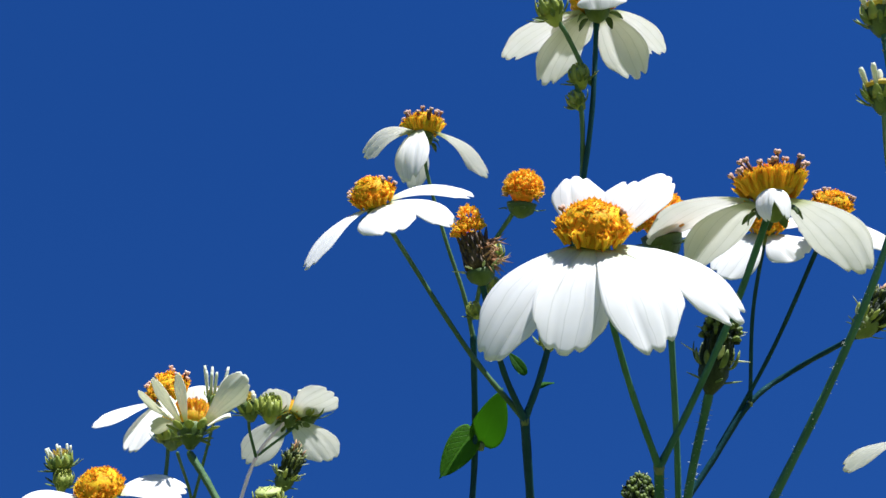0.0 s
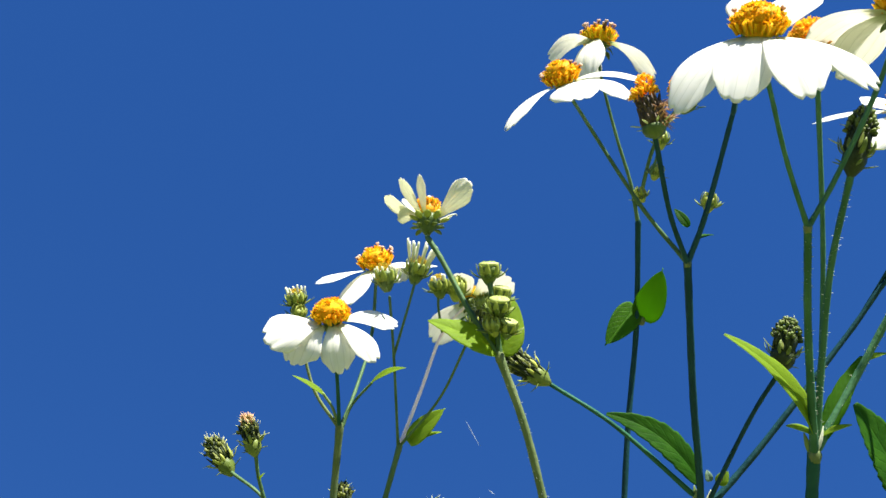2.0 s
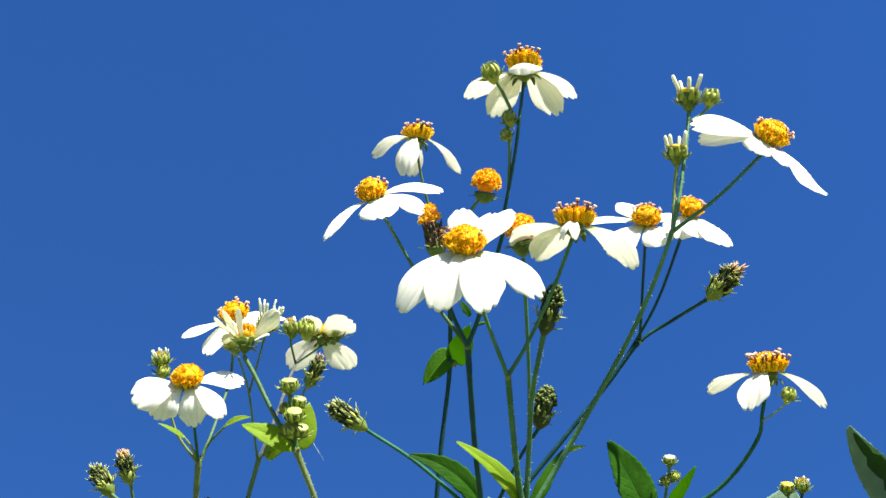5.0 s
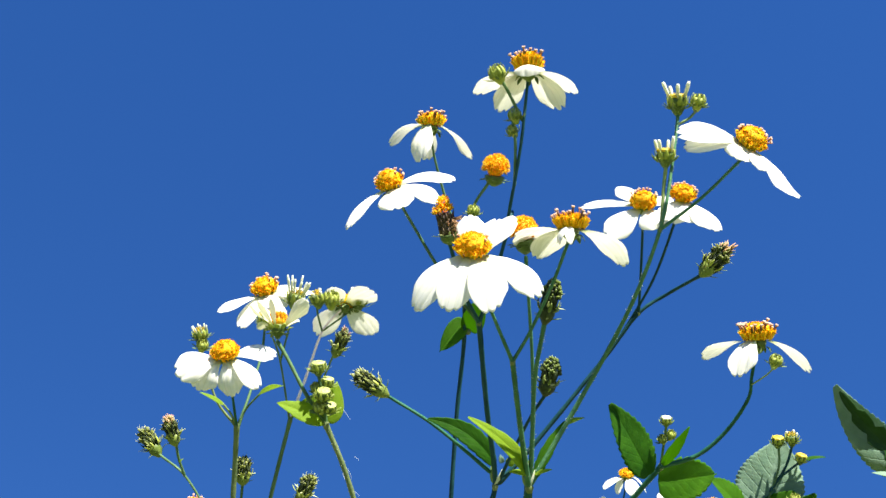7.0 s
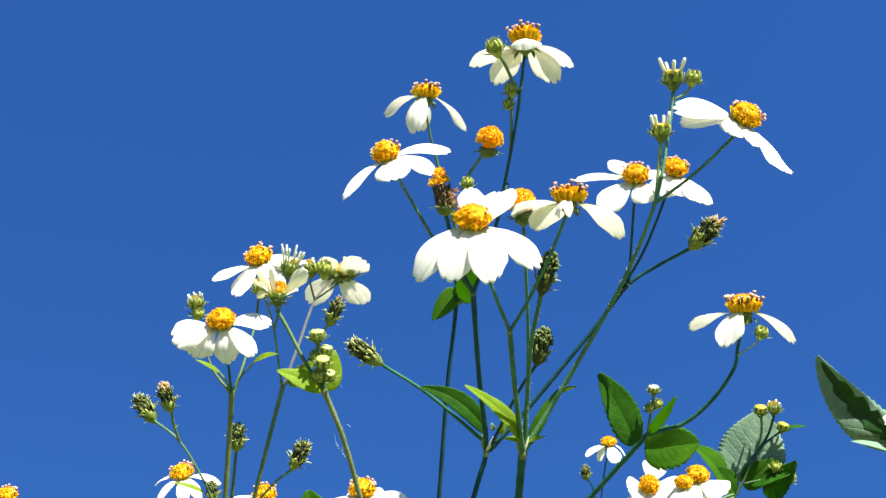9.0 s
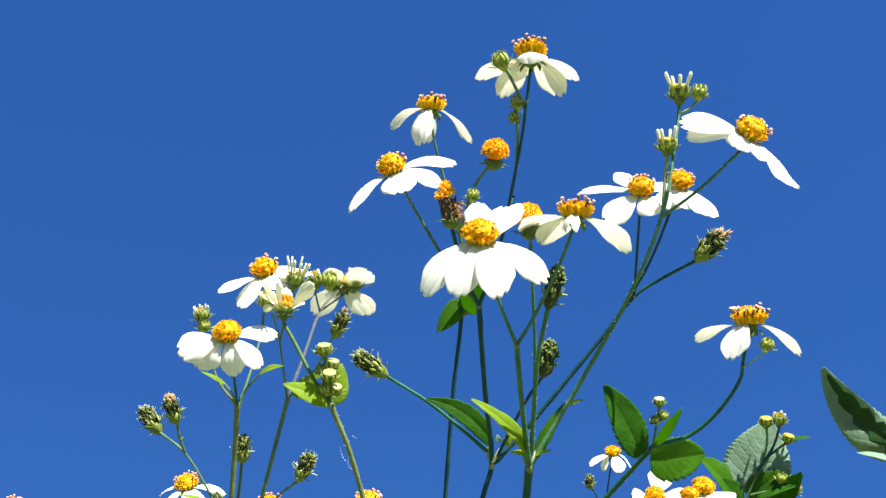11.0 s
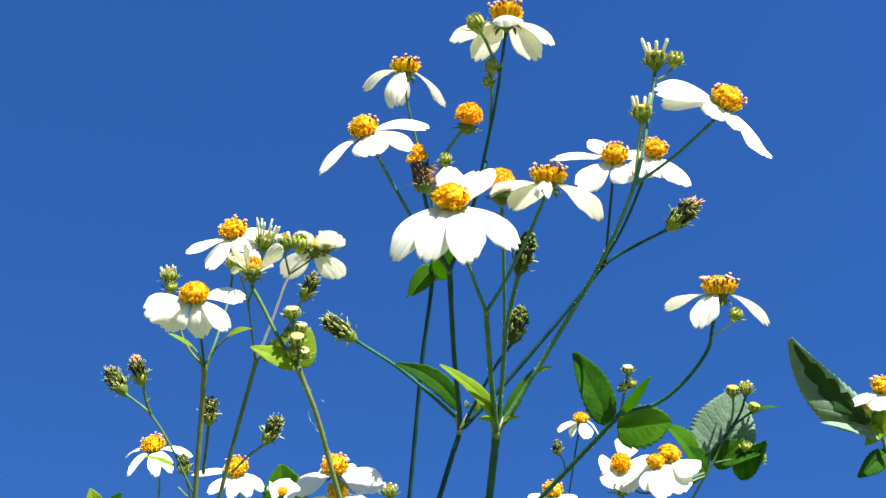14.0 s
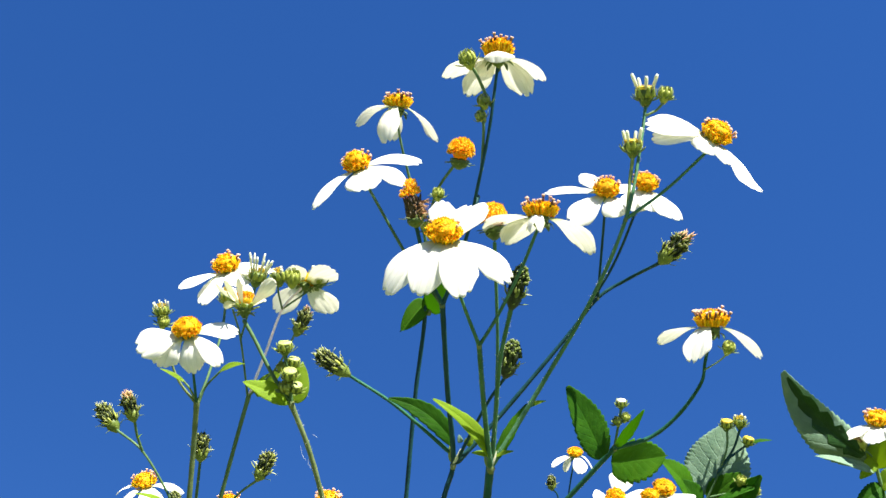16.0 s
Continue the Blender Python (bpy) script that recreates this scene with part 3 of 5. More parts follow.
def seed_head(plant, base, tip, width, seed=1, label="", wilt=0, dark=False):
    """A ripening seed head: a ribbed green cup, a ragged collar of pale bracts, a dark waist of packed achenes and a blunt crown of
    olive achene tips with short pale bristles. width in mm."""
    base, tip = Vector(base), Vector(tip)
    axis = (tip - base).normalized()
    H = (tip - base).length
    r = width * 0.00040
    x, y, z = frame_of(axis)
    g = random.Random(seed)
    bm = bmesh.new()
    lathe(bm, base, axis, [(r * 0.22, -H * 0.03), (r * 0.42, H * 0.02), (r * 0.74, H * 0.10), (r * 0.90, H * 0.20), (r * 0.90, H * 0.30), (r * 0.66, H * 0.36)], 14, 0.06)
    head = part("seed_head", bm, ACHENE if dark else BRACT, plant, label, at=base)
    ach, tips, awn = bmesh.new(), bmesh.new(), bmesh.new()
    lathe(ach, base, axis, [(r * 0.6, H * 0.16), (r * 0.74, H * 0.34), (r * 0.74, H * 0.60), (r * 0.58, H * 0.74), (r * 0.15, H * 0.82)], 12, 0.06)
    for i in range(64):   # achenes packed round the waist, unevenly long
        a = i * 2.39996 + g.uniform(-0.3, 0.3)
        rad = x * math.cos(a) + y * math.sin(a)
        p = base + rad * r * g.uniform(0.66, 0.82) + z * H * g.uniform(0.16, 0.48)
        d = (z + rad * g.uniform(-0.05, 0.08 if dark else 0.36) + x * g.uniform(-.1, .1)).normalized()
        ln = H * g.uniform(0.16, 0.30)
        tube(ach if i % 4 or dark else tips, [p, p + d * ln * 0.6, p + d * ln], [r * 0.10, r * g.uniform(0.11, 0.17), r * 0.04], 5)
    n = 84 if dark else 56
    for i in range(n):    # crown of achene tips
        k = (i + 0.5) / n
        a = i * 2.39996 + g.uniform(-0.4, 0.4)
        rad = x * math.cos(a) + y * math.sin(a)
        th = 1.5 * math.sqrt(k)
        d = (z * (0.55 + math.cos(th)) + rad * math.sin(th) * 0.8 + Vector((g.uniform(-.35, .35), g.uniform(-.35, .35), g.uniform(-.35, .35)))).normalized()
        p = base + z * H * (0.52 + (0.36 if dark else 0.27) * math.cos(th)) + rad * r * (0.86 if dark else 0.72) * math.sin(min(th, 1.57))
        ln = H * (g.uniform(0.06, 0.10) if dark else g.uniform(0.06, 0.16))
        tube(ach if i % 3 == 0 else tips, [p, p + d * ln * 0.55, p + d * ln * 0.9, p + d * ln], [r * 0.10, r * 0.15, r * 0.13, r * 0.05], 5)
        if i % (9 if dark else 2) == 1:
            e = (d + Vector((g.uniform(-.5, .5), g.uniform(-.5, .5), g.uniform(-.5, .5)))).normalized()
            spike(awn, p + d * ln * 0.8, e, H * (g.uniform(0.03, 0.10) if dark else g.uniform(0.06, 0.17)), r * g.uniform(0.035, 0.065))
    part("seed_core", ach, ACHENE, head, "dark packed achenes")
    part("seed_crown", tips, ACHENE_OLIVE if dark else ACHENE_TIP, head, "olive-green achene tips" if dark else "yellow-green achene tips")
    part("bristle_tuft", awn, AWN, head, "pale bristling awns")
    bracts_of(head, base + z * H * 0.27, axis, r * 0.86, 9, H * 210, 66 if dark else 48, 0.75, ACHENE_OLIVE if dark else BUD, seed + 6)
    bracts_of(head, base + z * H * 0.36, axis, r * 0.80, 4, H * 230, 20, 0.50, AWN, seed + 5, "whitish curling bract")
    bracts_of(head, base + z * H * 0.12, axis, r * 0.72, 5, H * 170, 15, 0.45, BRACT, seed + 7)
    if wilt:
        wb = bmesh.new()
        for i in range(wilt * 2):
            a = g.uniform(0, 6.283)
            rad = x * math.cos(a) + y * math.sin(a)
            spike(wb, base + z * H * g.uniform(0.62, 0.86) + rad * r * g.uniform(0.1, 0.7), (z * g.uniform(0.5, 1.2) + rad * g.uniform(0.0, 0.7)).normalized(), H * g.uniform(0.10, 0.22), r * g.uniform(0.10, 0.17), 4, rad * g.uniform(-1, 1))
        part("withered_tuft", wb, WILT, head, "shrivelled brown florets")
    return head


def browning_head(plant, base, tip, width, way, seed=1, label=""):
    """A head going over: dark brown body, tan shreds down one side (way), ragged orange florets on top. width in mm."""
    base, tip = Vector(base), Vector(tip)
    axis = (tip - base).normalized()
    H = (tip - base).length
    r = width * 0.00045
    x, y, z = frame_of(axis)
    g = random.Random(seed)
    head = part("seed_head", calyx_mesh(base + z * H * 0.22, axis, r * 0.95, H * 0.20, 1.0), CALYX, plant, label, at=base)
    bm = bmesh.new()
    lathe(bm, base, axis, [(r * 0.7, H * 0.18), (r * 0.82, H * 0.36), (r * 0.74, H * 0.58), (r * 0.66, H * 0.72), (r * 0.2, H * 0.78)], 12, 0.08)
    for i in range(70):
        a = i * 2.39996
        rad = x * math.cos(a) + y * math.sin(a)
        p = base + rad * r * 0.72 + z * H * (0.2 + 0.45 * i / 70)
        spike(bm, p, (z + rad * g.uniform(0.05, 0.35)).normalized(), H * g.uniform(0.12, 0.2), r * 0.13, 4)
    part("seed_core", bm, ACHENE_BROWN, head, "dark brown withered body")
    tb = bmesh.new()
    for i in range(48):
        k = g.uniform(0.3, 0.72)
        rad = (Vector(way).normalized() + x * g.uniform(-.8, .8) + y * g.uniform(-.8, .8)).normalized()
        spike(tb, base + z * H * k + rad * r * 0.6, (rad * g.uniform(0.5, 1.0) + z * g.uniform(-0.9, 0.5)).normalized(), H * g.uniform(0.18, 0.40), r * g.uniform(0.06, 0.12), 4, z * g.uniform(-1, 1))
    part("withered_tuft", tb, WILT, head, "tan papery shreds")
    lean = (z - Vector(way).normalized() * 0.12).normalized()
    fb = bmesh.new()
    q = base + z * H * 0.70 - Vector(way).normalized() * r * 0.12
    ball_florets(fb, q + lean * r * 0.2, lean, r * 0.85, 70, r * 0.42, g, 1.5, 0.8)
    ball_florets(fb, q + lean * r * 1.15 + Vector(way).normalized() * r * 0.35, lean, r * 0.48, 34, r * 0.40, g, 1.9, 1.3)
    part("disc", fb, DISC_DEEP, head, "ragged orange florets")
    bracts_of(head, base + z * H * 0.22, axis, r * 0.86, 8, H * 180, 20, 0.5, AWN, seed + 6)
    return head


def bud(plant, o, axis, r, seed=1, nubs=0, label="", top=None, tall=0.62, flat=False):
    """A green bud in cupped bracts; nubs: number of upright white petal tubes. r in mm, o its middle."""
    o, r = Vector(o), r * 0.001
    x, y, z = frame_of(axis)
    g = random.Random(seed)
    bm = bmesh.new()
    lathe(bm, o, axis, [(r * 0.22, -r * 1.35), (r * 0.42, -r * 1.1), (r * 0.70, -r * 0.6), (r * 0.86, -r * 0.05), (r * 0.76, r * 0.35)], 12, 0.05)
    head = part("bud", bm, CALYX if nubs or flat else BUD, plant, label, at=o)
    # inner scales closing over the top
    for i in range(8):
        a = 6.283 * (i + g.uniform(-.15, .15)) / 8
        out = x * math.cos(a) + y * math.sin(a)
        side = z.cross(out)
        s = o + out * r * 0.78 - z * r * 0.45
        ctrl = o + out * r * g.uniform(0.96, 1.12) + z * r * 0.2
        tip = o + out * r * (0.70 if not (nubs or flat) else 1.02) + z * r * (g.uniform(0.6, 0.95) if not (nubs or flat) else g.uniform(0.35, 0.6))
        rows = []
        for k in range(6):
            t = k / 5
            c = bezier(s, ctrl, tip, t)
            w = r * 0.30 * (1.0 - 0.85 * t ** 1.6)
            rows.append([c - side * w, c + out * w * 0.12, c + side * w])
        sb = bmesh.new()
        sheet(sb, rows, 0.0002)
        part("scale", sb, BUD, head)
    bracts_of(head, o - z * r * 0.7, axis, r * 0.66, 9, r * 1050, 34, 0.75, BRACT, seed + 9)
    fb = bmesh.new()
    if flat:
        lathe(fb, o, axis, [(r * 0.6, r * 0.1), (r * 0.86, r * 0.42), (r * 0.84, r * 0.56), (r * 0.5, r * 0.66), (r * 0.1, r * 0.68)], 16, 0.05)
        florets(fb, o + z * r * 0.42, axis, r * 0.8, r * 0.1, 26, r * 0.26, g, 0.9, 0.15)
    else:
        florets(fb, o + z * r * 0.25, axis, r * 0.72, r * 0.45, 26, r * 0.42, g, 0.9, 0.3)
    part("disc", fb, top or (DISC_YELLOW if nubs else BUD), head, "yellow-green young florets")
    for i in range(nubs):
        a = 6.283 * (i + g.uniform(-.2, .2)) / max(nubs, 1) + seed
        out = x * math.cos(a) + y * math.sin(a)
        p = o + out * r * 0.72 + z * r * 0.25
        d = (z + out * g.uniform(0.1, 0.45)).normalized()
        ln = r * tall * g.uniform(0.8, 1.25)
        slim = 1.0 if nubs < 6 else 0.62
        nb = bmesh.new()
        tube(nb, [p, p + d * ln * 0.4, p + d * ln * 0.85, p + d * ln], [r * slim * k for k in (0.11, 0.16, 0.17, 0.11)], 7, 0.1)
        part("petal", nb, NUB, head, "rolled creamy young petal")
    return head


def leaf(plant, base, tip, width, normal, mat=None, teeth=9, bend=0.12, fold=0.18, seed=1, label="", blunt=0.0, wave=0.05, sway=0.0, jag=0.12):
    """A pointed toothed leaf from base to tip; width in mm, normal: the way its upper face looks, sway: sideways curve, jag: depth of the teeth."""
    g = random.Random(seed)
    base, tip = Vector(base), Vector(tip)
    d = tip - base
    L = d.length
    z = Vector(normal)
    z = (z - d * (z.dot(d) / d.dot(d))).normalized()
    side = d.normalized().cross(z)
    ctrl = (base + tip) * 0.5 + z * bend * L + side * sway * L
    nr = max(20, teeth * 5 + 1)
    rows = []
    for i in range(nr):
        t = i / (nr - 1)
        c = bezier(base, ctrl, tip, t)
        shape = math.sin(math.pi * min(1, t * (0.93 + 0.1 * blunt) + 0.035) ** (0.72 - 0.06 * blunt)) ** (0.85 - 0.25 * blunt)
        saw = 1.0
        if teeth and 0.15 < t < 0.97:
            ph = (t * teeth) % 1.0
            saw = 1.0 + jag * (ph ** 0.7 - 0.55)
        w = width * 0.0005 * max(shape, 0.03) * saw
        row = []
        for j in range(13):
            u = j / 6 - 1
            up = fold * abs(u) * w + wave * w * math.sin(7 * t + u * 2.2 + seed) * abs(u)
            if teeth:   # swelling between the side veins
                up += 0.03 * w * abs(math.sin(math.pi * 8 * (t - 0.28 * abs(u)))) * min(1.0, 3 * abs(u)) * (1 - u * u)
            row.append(c + side * u * w + z * up)
        rows.append(row)
    bm = bmesh.new()
    sheet(bm, rows, 0.0003)
    return part("leaf", bm, mat or LEAF, plant, label)


# ---- ground ----
def build_ground():
    bm = bmesh.new()
    rings = [0.0, 0.3, 0.7, 1.2, 2.0, 3.5, 6, 12, 30, 90, 300, 1200]
    seg = 40
    prev = None
    for r in rings:
        if r == 0:
            ring = [bm.verts.new((0, 0.2, 0))]
        else:
            ring = []
            for k in range(seg):
                a = 2 * math.pi * k / seg
                p = Vector((r * math.cos(a), 0.2 + r * math.sin(a), 0))
                p.z = (noise.noise(p * 1.3) * 0.03 + noise.noise(p * 0.11) * 0.2) * (1 if r > 1.5 else 0.2)
                ring.append(bm.verts.new(p))
        if prev:
            for k in range(seg):
                if len(prev) == 1:
                    bm.faces.new((prev[0], ring[k], ring[(k + 1) % seg]))
                else:
                    bm.faces.new((prev[k], ring[k], ring[(k + 1) % seg], prev[(k + 1) % seg]))
        prev = ring
    me = bpy.data.meshes.new("ground")
    bm.to_mesh(me)
    bm.free()
    me.materials.append(SOIL)
    return tagged(new("ground", me), "low green meadow ground under the wildflowers", "ground", kind="structure")


build_ground()

# ---- the flowering plants ----
# dark slender stem: drooping flower, spent head, heart-shaped leaves

plant_a = plant_at(0.014, 0.305, 0.0, "tall wildflower with a dark stem and a drooping white flower")
stem(plant_a, [(0.0144, 0.3046, 0.0000), (0.0088, 0.3034, 0.3500), (0.0033, 0.3022, 0.7161), (0.0026, 0.2762, 0.9259), (0.0037, 0.2624, 0.9581), (0.0044, 0.2546, 0.9764), (0.0057, 0.2391, 1.0127), (0.0076, 0.2263, 1.0385), (0.0071, 0.2057, 1.0586)], 1.75, 0.85, STEM_DARK_SKY)
stem(plant_a, [(0.0071, 0.2057, 1.0586), (0.0047, 0.1978, 1.0662), (0.0008, 0.1901, 1.0752), (-0.0035, 0.1810, 1.0876), (-0.0046, 0.1768, 1.0950)], 0.62, 0.42, name="flower_stalk")
stem(plant_a, [(0.0071, 0.2014, 1.0623), (0.0103, 0.1885, 1.0711), (0.0161, 0.1811, 1.0781)], 0.60, 0.55, STEM, name="flower_stalk")
flower(plant_a, (-0.0045, 0.1765, 1.0959), (-0.0603, -0.2797, 0.9582), 4.3, [(-148, -28, 18.0, 7.5, 50), (-116, -60, 16.4, 8.6, 18), (-18, -44, 18.7, 5.6, -50, -0.2), (108, -38, 14.5, 7.5)], seed=1, anthers=18, arch=18, label="white flower head with an orange disc")
spent_head(plant_a, (0.0176, 0.1804, 1.0798), (0.1030, -0.5255, 0.8445), 4.2, seed=2, wilt=3, body=0.75, label="orange flower head that has lost its petals")
bud(plant_a, (0.0112, 0.1797, 1.0660), (0.0532, -0.5715, 0.8189), 2.2, seed=3, nubs=0, label="small bud with spreading green bracts")
stem(plant_a, [(0.0087, 0.1932, 1.0665), (0.0094, 0.1863, 1.0611), (0.0111, 0.1803, 1.0646)], 0.45, 0.40, name="bud_stalk")
leaf(plant_a, (0.0073, 0.2240, 1.0440), (-0.0009, 0.2251, 1.0319), 7.4, (0.1241, -0.9483, -0.2921), LEAF_BRIGHT, blunt=0.8, bend=0.05, teeth=0, seed=4, label="small rounded bright green leaf")
leaf(plant_a, (0.0093, 0.2255, 1.0404), (0.0141, 0.2142, 1.0502), 8.4, (0.0606, -0.9097, -0.4109), LEAF_BRIGHT, blunt=1.0, teeth=0, seed=5, label="small rounded green leaf")
bud(plant_a, (0.0109, 0.1898, 1.0639), (0.3244, -0.6004, 0.7309), 2.0, seed=6, label="small green flower bud")
bud(plant_a, (0.0069, 0.1955, 1.0608), (-0.4088, -0.6814, 0.6070), 1.9, seed=7, label="small green flower bud")
# stout stem: the tallest flower, a long-petalled flower, a browning head and long-stalked seed heads

plant_b = plant_at(0.018, 0.261, 0.0, "tall branching wildflower with white flowers and seed heads")
stem(plant_b, [(0.0179, 0.2609, 0.0000), (0.0066, 0.2543, 0.3500), (-0.0047, 0.2477, 0.7038), (0.0047, 0.2325, 0.9160), (0.0128, 0.2262, 0.9494), (0.0174, 0.2225, 0.9685), (0.0194, 0.2210, 0.9766), (0.0212, 0.2187, 0.9841), (0.0203, 0.2105, 0.9926), (0.0181, 0.1972, 1.0042), (0.0153, 0.1736, 1.0246)], 1.45, 0.95, STEM_DARK_SKY)
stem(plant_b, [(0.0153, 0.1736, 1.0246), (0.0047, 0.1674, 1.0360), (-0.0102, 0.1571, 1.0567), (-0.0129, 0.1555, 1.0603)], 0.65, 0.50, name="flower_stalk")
stem(plant_b, [(0.0153, 0.1736, 1.0246), (0.0188, 0.1665, 1.0329), (0.0243, 0.1539, 1.0519), (0.0234, 0.1491, 1.0481), (0.0265, 0.1368, 1.0662), (0.0280, 0.1280, 1.0848)], 0.72, 0.50, STEM_DARK_SKY, name="flower_stalk")
stem(plant_b, [(0.0153, 0.1736, 1.0246), (0.0107, 0.1627, 1.0302), (0.0070, 0.1496, 1.0391), (0.0059, 0.1475, 1.0417)], 0.70, 0.70, STEM_DARK_SKY, name="flower_stalk")
flower(plant_b, (-0.0129, 0.1553, 1.0609), (-0.2601, -0.7398, 0.6206), 4.0, [(-154, -16, 19.8, 6.9), (-92, -15, 12.6, 10.6), (6, -15, 20.6, 6.8, 30), (-36, -24, 16.2, 6.6, 10)], seed=8, anthers=9, h=1.05, arch=22, rim=78, label="white flower head with an orange disc")
flower(plant_b, (0.0279, 0.1276, 1.0857), (-0.0629, -0.1500, 0.9867), 4.4, [(135, -1, 21.8, 8.2), (117, -18, 19.3, 8.5), (43, -6, 19.6, 7.0), (58, -19, 19.1, 8.5), (-88, -44, 6.2, 8.4, 0), (114, -4, 12.7, 7.5)], seed=9, anthers=17, arch=20, label="white flower head with an orange disc")
browning_head(plant_b, (0.0070, 0.1486, 1.0392), (0.0044, 0.1439, 1.0500), 6.8, (0.9477, -0.1972, -0.2509), seed=10, label="browning flower head with a ragged orange top")
bud(plant_b, (0.0191, 0.1257, 1.0831), (-0.3998, -0.5485, 0.7344), 2.7, seed=11, nubs=0, label="plump green bud with a pale tip")
stem(plant_b, [(0.0264, 0.1339, 1.0730), (0.0222, 0.1285, 1.0790), (0.0201, 0.1265, 1.0813)], 0.55, 0.50, name="bud_stalk")
bud(plant_b, (0.0244, 0.1327, 1.0735), (-0.2567, -0.4793, 0.8393), 2.1, seed=12, label="small green flower bud")
bud(plant_b, (0.0238, 0.1352, 1.0698), (-0.5706, -0.4327, 0.6980), 1.8, seed=13, label="small green flower bud")
stem(plant_b, [(0.0250, 0.1436, 1.0567), (0.0249, 0.1368, 1.0661), (0.0240, 0.1335, 1.0717)], 0.50, 0.50, name="bud_stalk")
stem(plant_b, [(0.0190, 0.2167, 0.9887), (0.0010, 0.2074, 1.0005), (-0.0148, 0.2025, 1.0085)], 0.75, 0.60, STEM_MID, name="seed_stalk")
seed_head(plant_b, (-0.0148, 0.2025, 1.0085), (-0.0276, 0.1990, 1.0156), 6.7, seed=14, label="dark ripening seed head with pale bristles")
stem(plant_b, [(0.0226, 0.2178, 0.9863), (0.0308, 0.1993, 1.0003), (0.0362, 0.1899, 1.0074)], 0.65, 0.55, STEM_DARK_SKY, name="seed_stalk")
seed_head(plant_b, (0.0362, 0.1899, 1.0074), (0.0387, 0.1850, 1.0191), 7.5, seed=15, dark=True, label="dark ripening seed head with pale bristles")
stem(plant_b, [(0.0230, 0.2181, 0.9858), (0.0351, 0.2144, 0.9997), (0.0565, 0.2055, 1.0265), (0.0667, 0.1993, 1.0396), (0.0760, 0.1953, 1.0454), (0.0836, 0.1783, 1.0449)], 0.95, 0.60, STEM_DARK_SKY, name="seed_stalk")
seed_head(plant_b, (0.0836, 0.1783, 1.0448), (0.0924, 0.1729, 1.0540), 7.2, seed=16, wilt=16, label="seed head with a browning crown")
stem(plant_b, [(0.0667, 0.1993, 1.0396), (0.0664, 0.1865, 1.0544), (0.0647, 0.1662, 1.0610)], 0.50, 0.50, STEM_DARK_SKY, name="flower_stalk")
stem(plant_b, [(0.0604, 0.2068, 1.0323), (0.0704, 0.1895, 1.0478), (0.0751, 0.1596, 1.0599)], 0.50, 0.50, STEM_DARK_SKY, name="flower_stalk")
flower(plant_b, (0.0647, 0.1657, 1.0621), (-0.0299, -0.8394, 0.5427), 3.8, [(162, -10, 20.2, 5.6), (-140, -19, 16.1, 8.8), (126, 7, 12.2, 6.2), (-68, -11, 10.7, 10.0), (29, -1, 10.5, 7.5)], seed=17, anthers=11, h=0.95, arch=12, rim=91, label="white flower head with an orange disc")
flower(plant_b, (0.0754, 0.1590, 1.0614), (0.0916, -0.8080, 0.5820), 3.6, [(-45, -11, 16.1, 9.4), (-108, -21, 10.7, 8.8), (-68, -10, 11.2, 8.8)], seed=18, anthers=11, h=0.95, arch=12, rim=99, label="white flower head with an orange disc")
leaf(plant_b, (0.0208, 0.2150, 0.9907), (-0.0012, 0.2039, 1.0019), 7.2, (0.10, -0.95, -0.10), bend=0.06, sway=0.22, teeth=7, seed=19, label="narrow arching green leaf")
leaf(plant_b, (0.0212, 0.2177, 0.9845), (0.0234, 0.2157, 0.9893), 1.4, (0.6294, -0.7473, -0.2129), NUB, teeth=0, seed=20, label="papery pale sheath at a stem node")
leaf(plant_b, (0.0206, 0.2183, 0.9850), (0.0197, 0.2161, 0.9903), 1.6, (-0.1748, -0.9211, -0.3479), STEM_PALE, teeth=0, seed=21, label="pale sheath at a stem node")
leaf(plant_b, (0.0233, 0.2157, 0.9913), (0.0225, 0.2146, 0.9938), 1.9, (0.1391, -0.9250, -0.3536), LEAF_GREY, teeth=0, blunt=1.0, seed=22, label="tiny pale bract")
leaf(plant_b, (0.0251, 0.2152, 0.9906), (0.0275, 0.2140, 0.9935), 3.0, (0.1316, -0.9629, -0.2355), LEAF_YOUNG, teeth=0, blunt=1.0, seed=23, label="small rounded green leaf")
bud(plant_b, (0.0207, 0.1723, 1.0410), (0.1192, -0.6492, 0.7512), 2.1, seed=24, label="small bud ringed with green bracts")
stem(plant_b, [(0.0157, 0.1732, 1.0255), (0.0185, 0.1726, 1.0337), (0.0204, 0.1731, 1.0392)], 0.40, 0.35, name="bud_stalk")
leaf(plant_b, (0.0157, 0.1711, 1.0327), (0.0126, 0.1701, 1.0368), 2.2, (-0.1834, -0.9798, -0.0802), teeth=0, seed=25, label="tiny green bract leaf")
leaf(plant_b, (0.0171, 0.1722, 1.0301), (0.0212, 0.1726, 1.0317), 1.9, (0.1397, -0.7276, 0.6716), teeth=0, seed=26, label="tiny green bract leaf")
# foremost stem: the large open flower, its side branches and the hairy right-hand branch

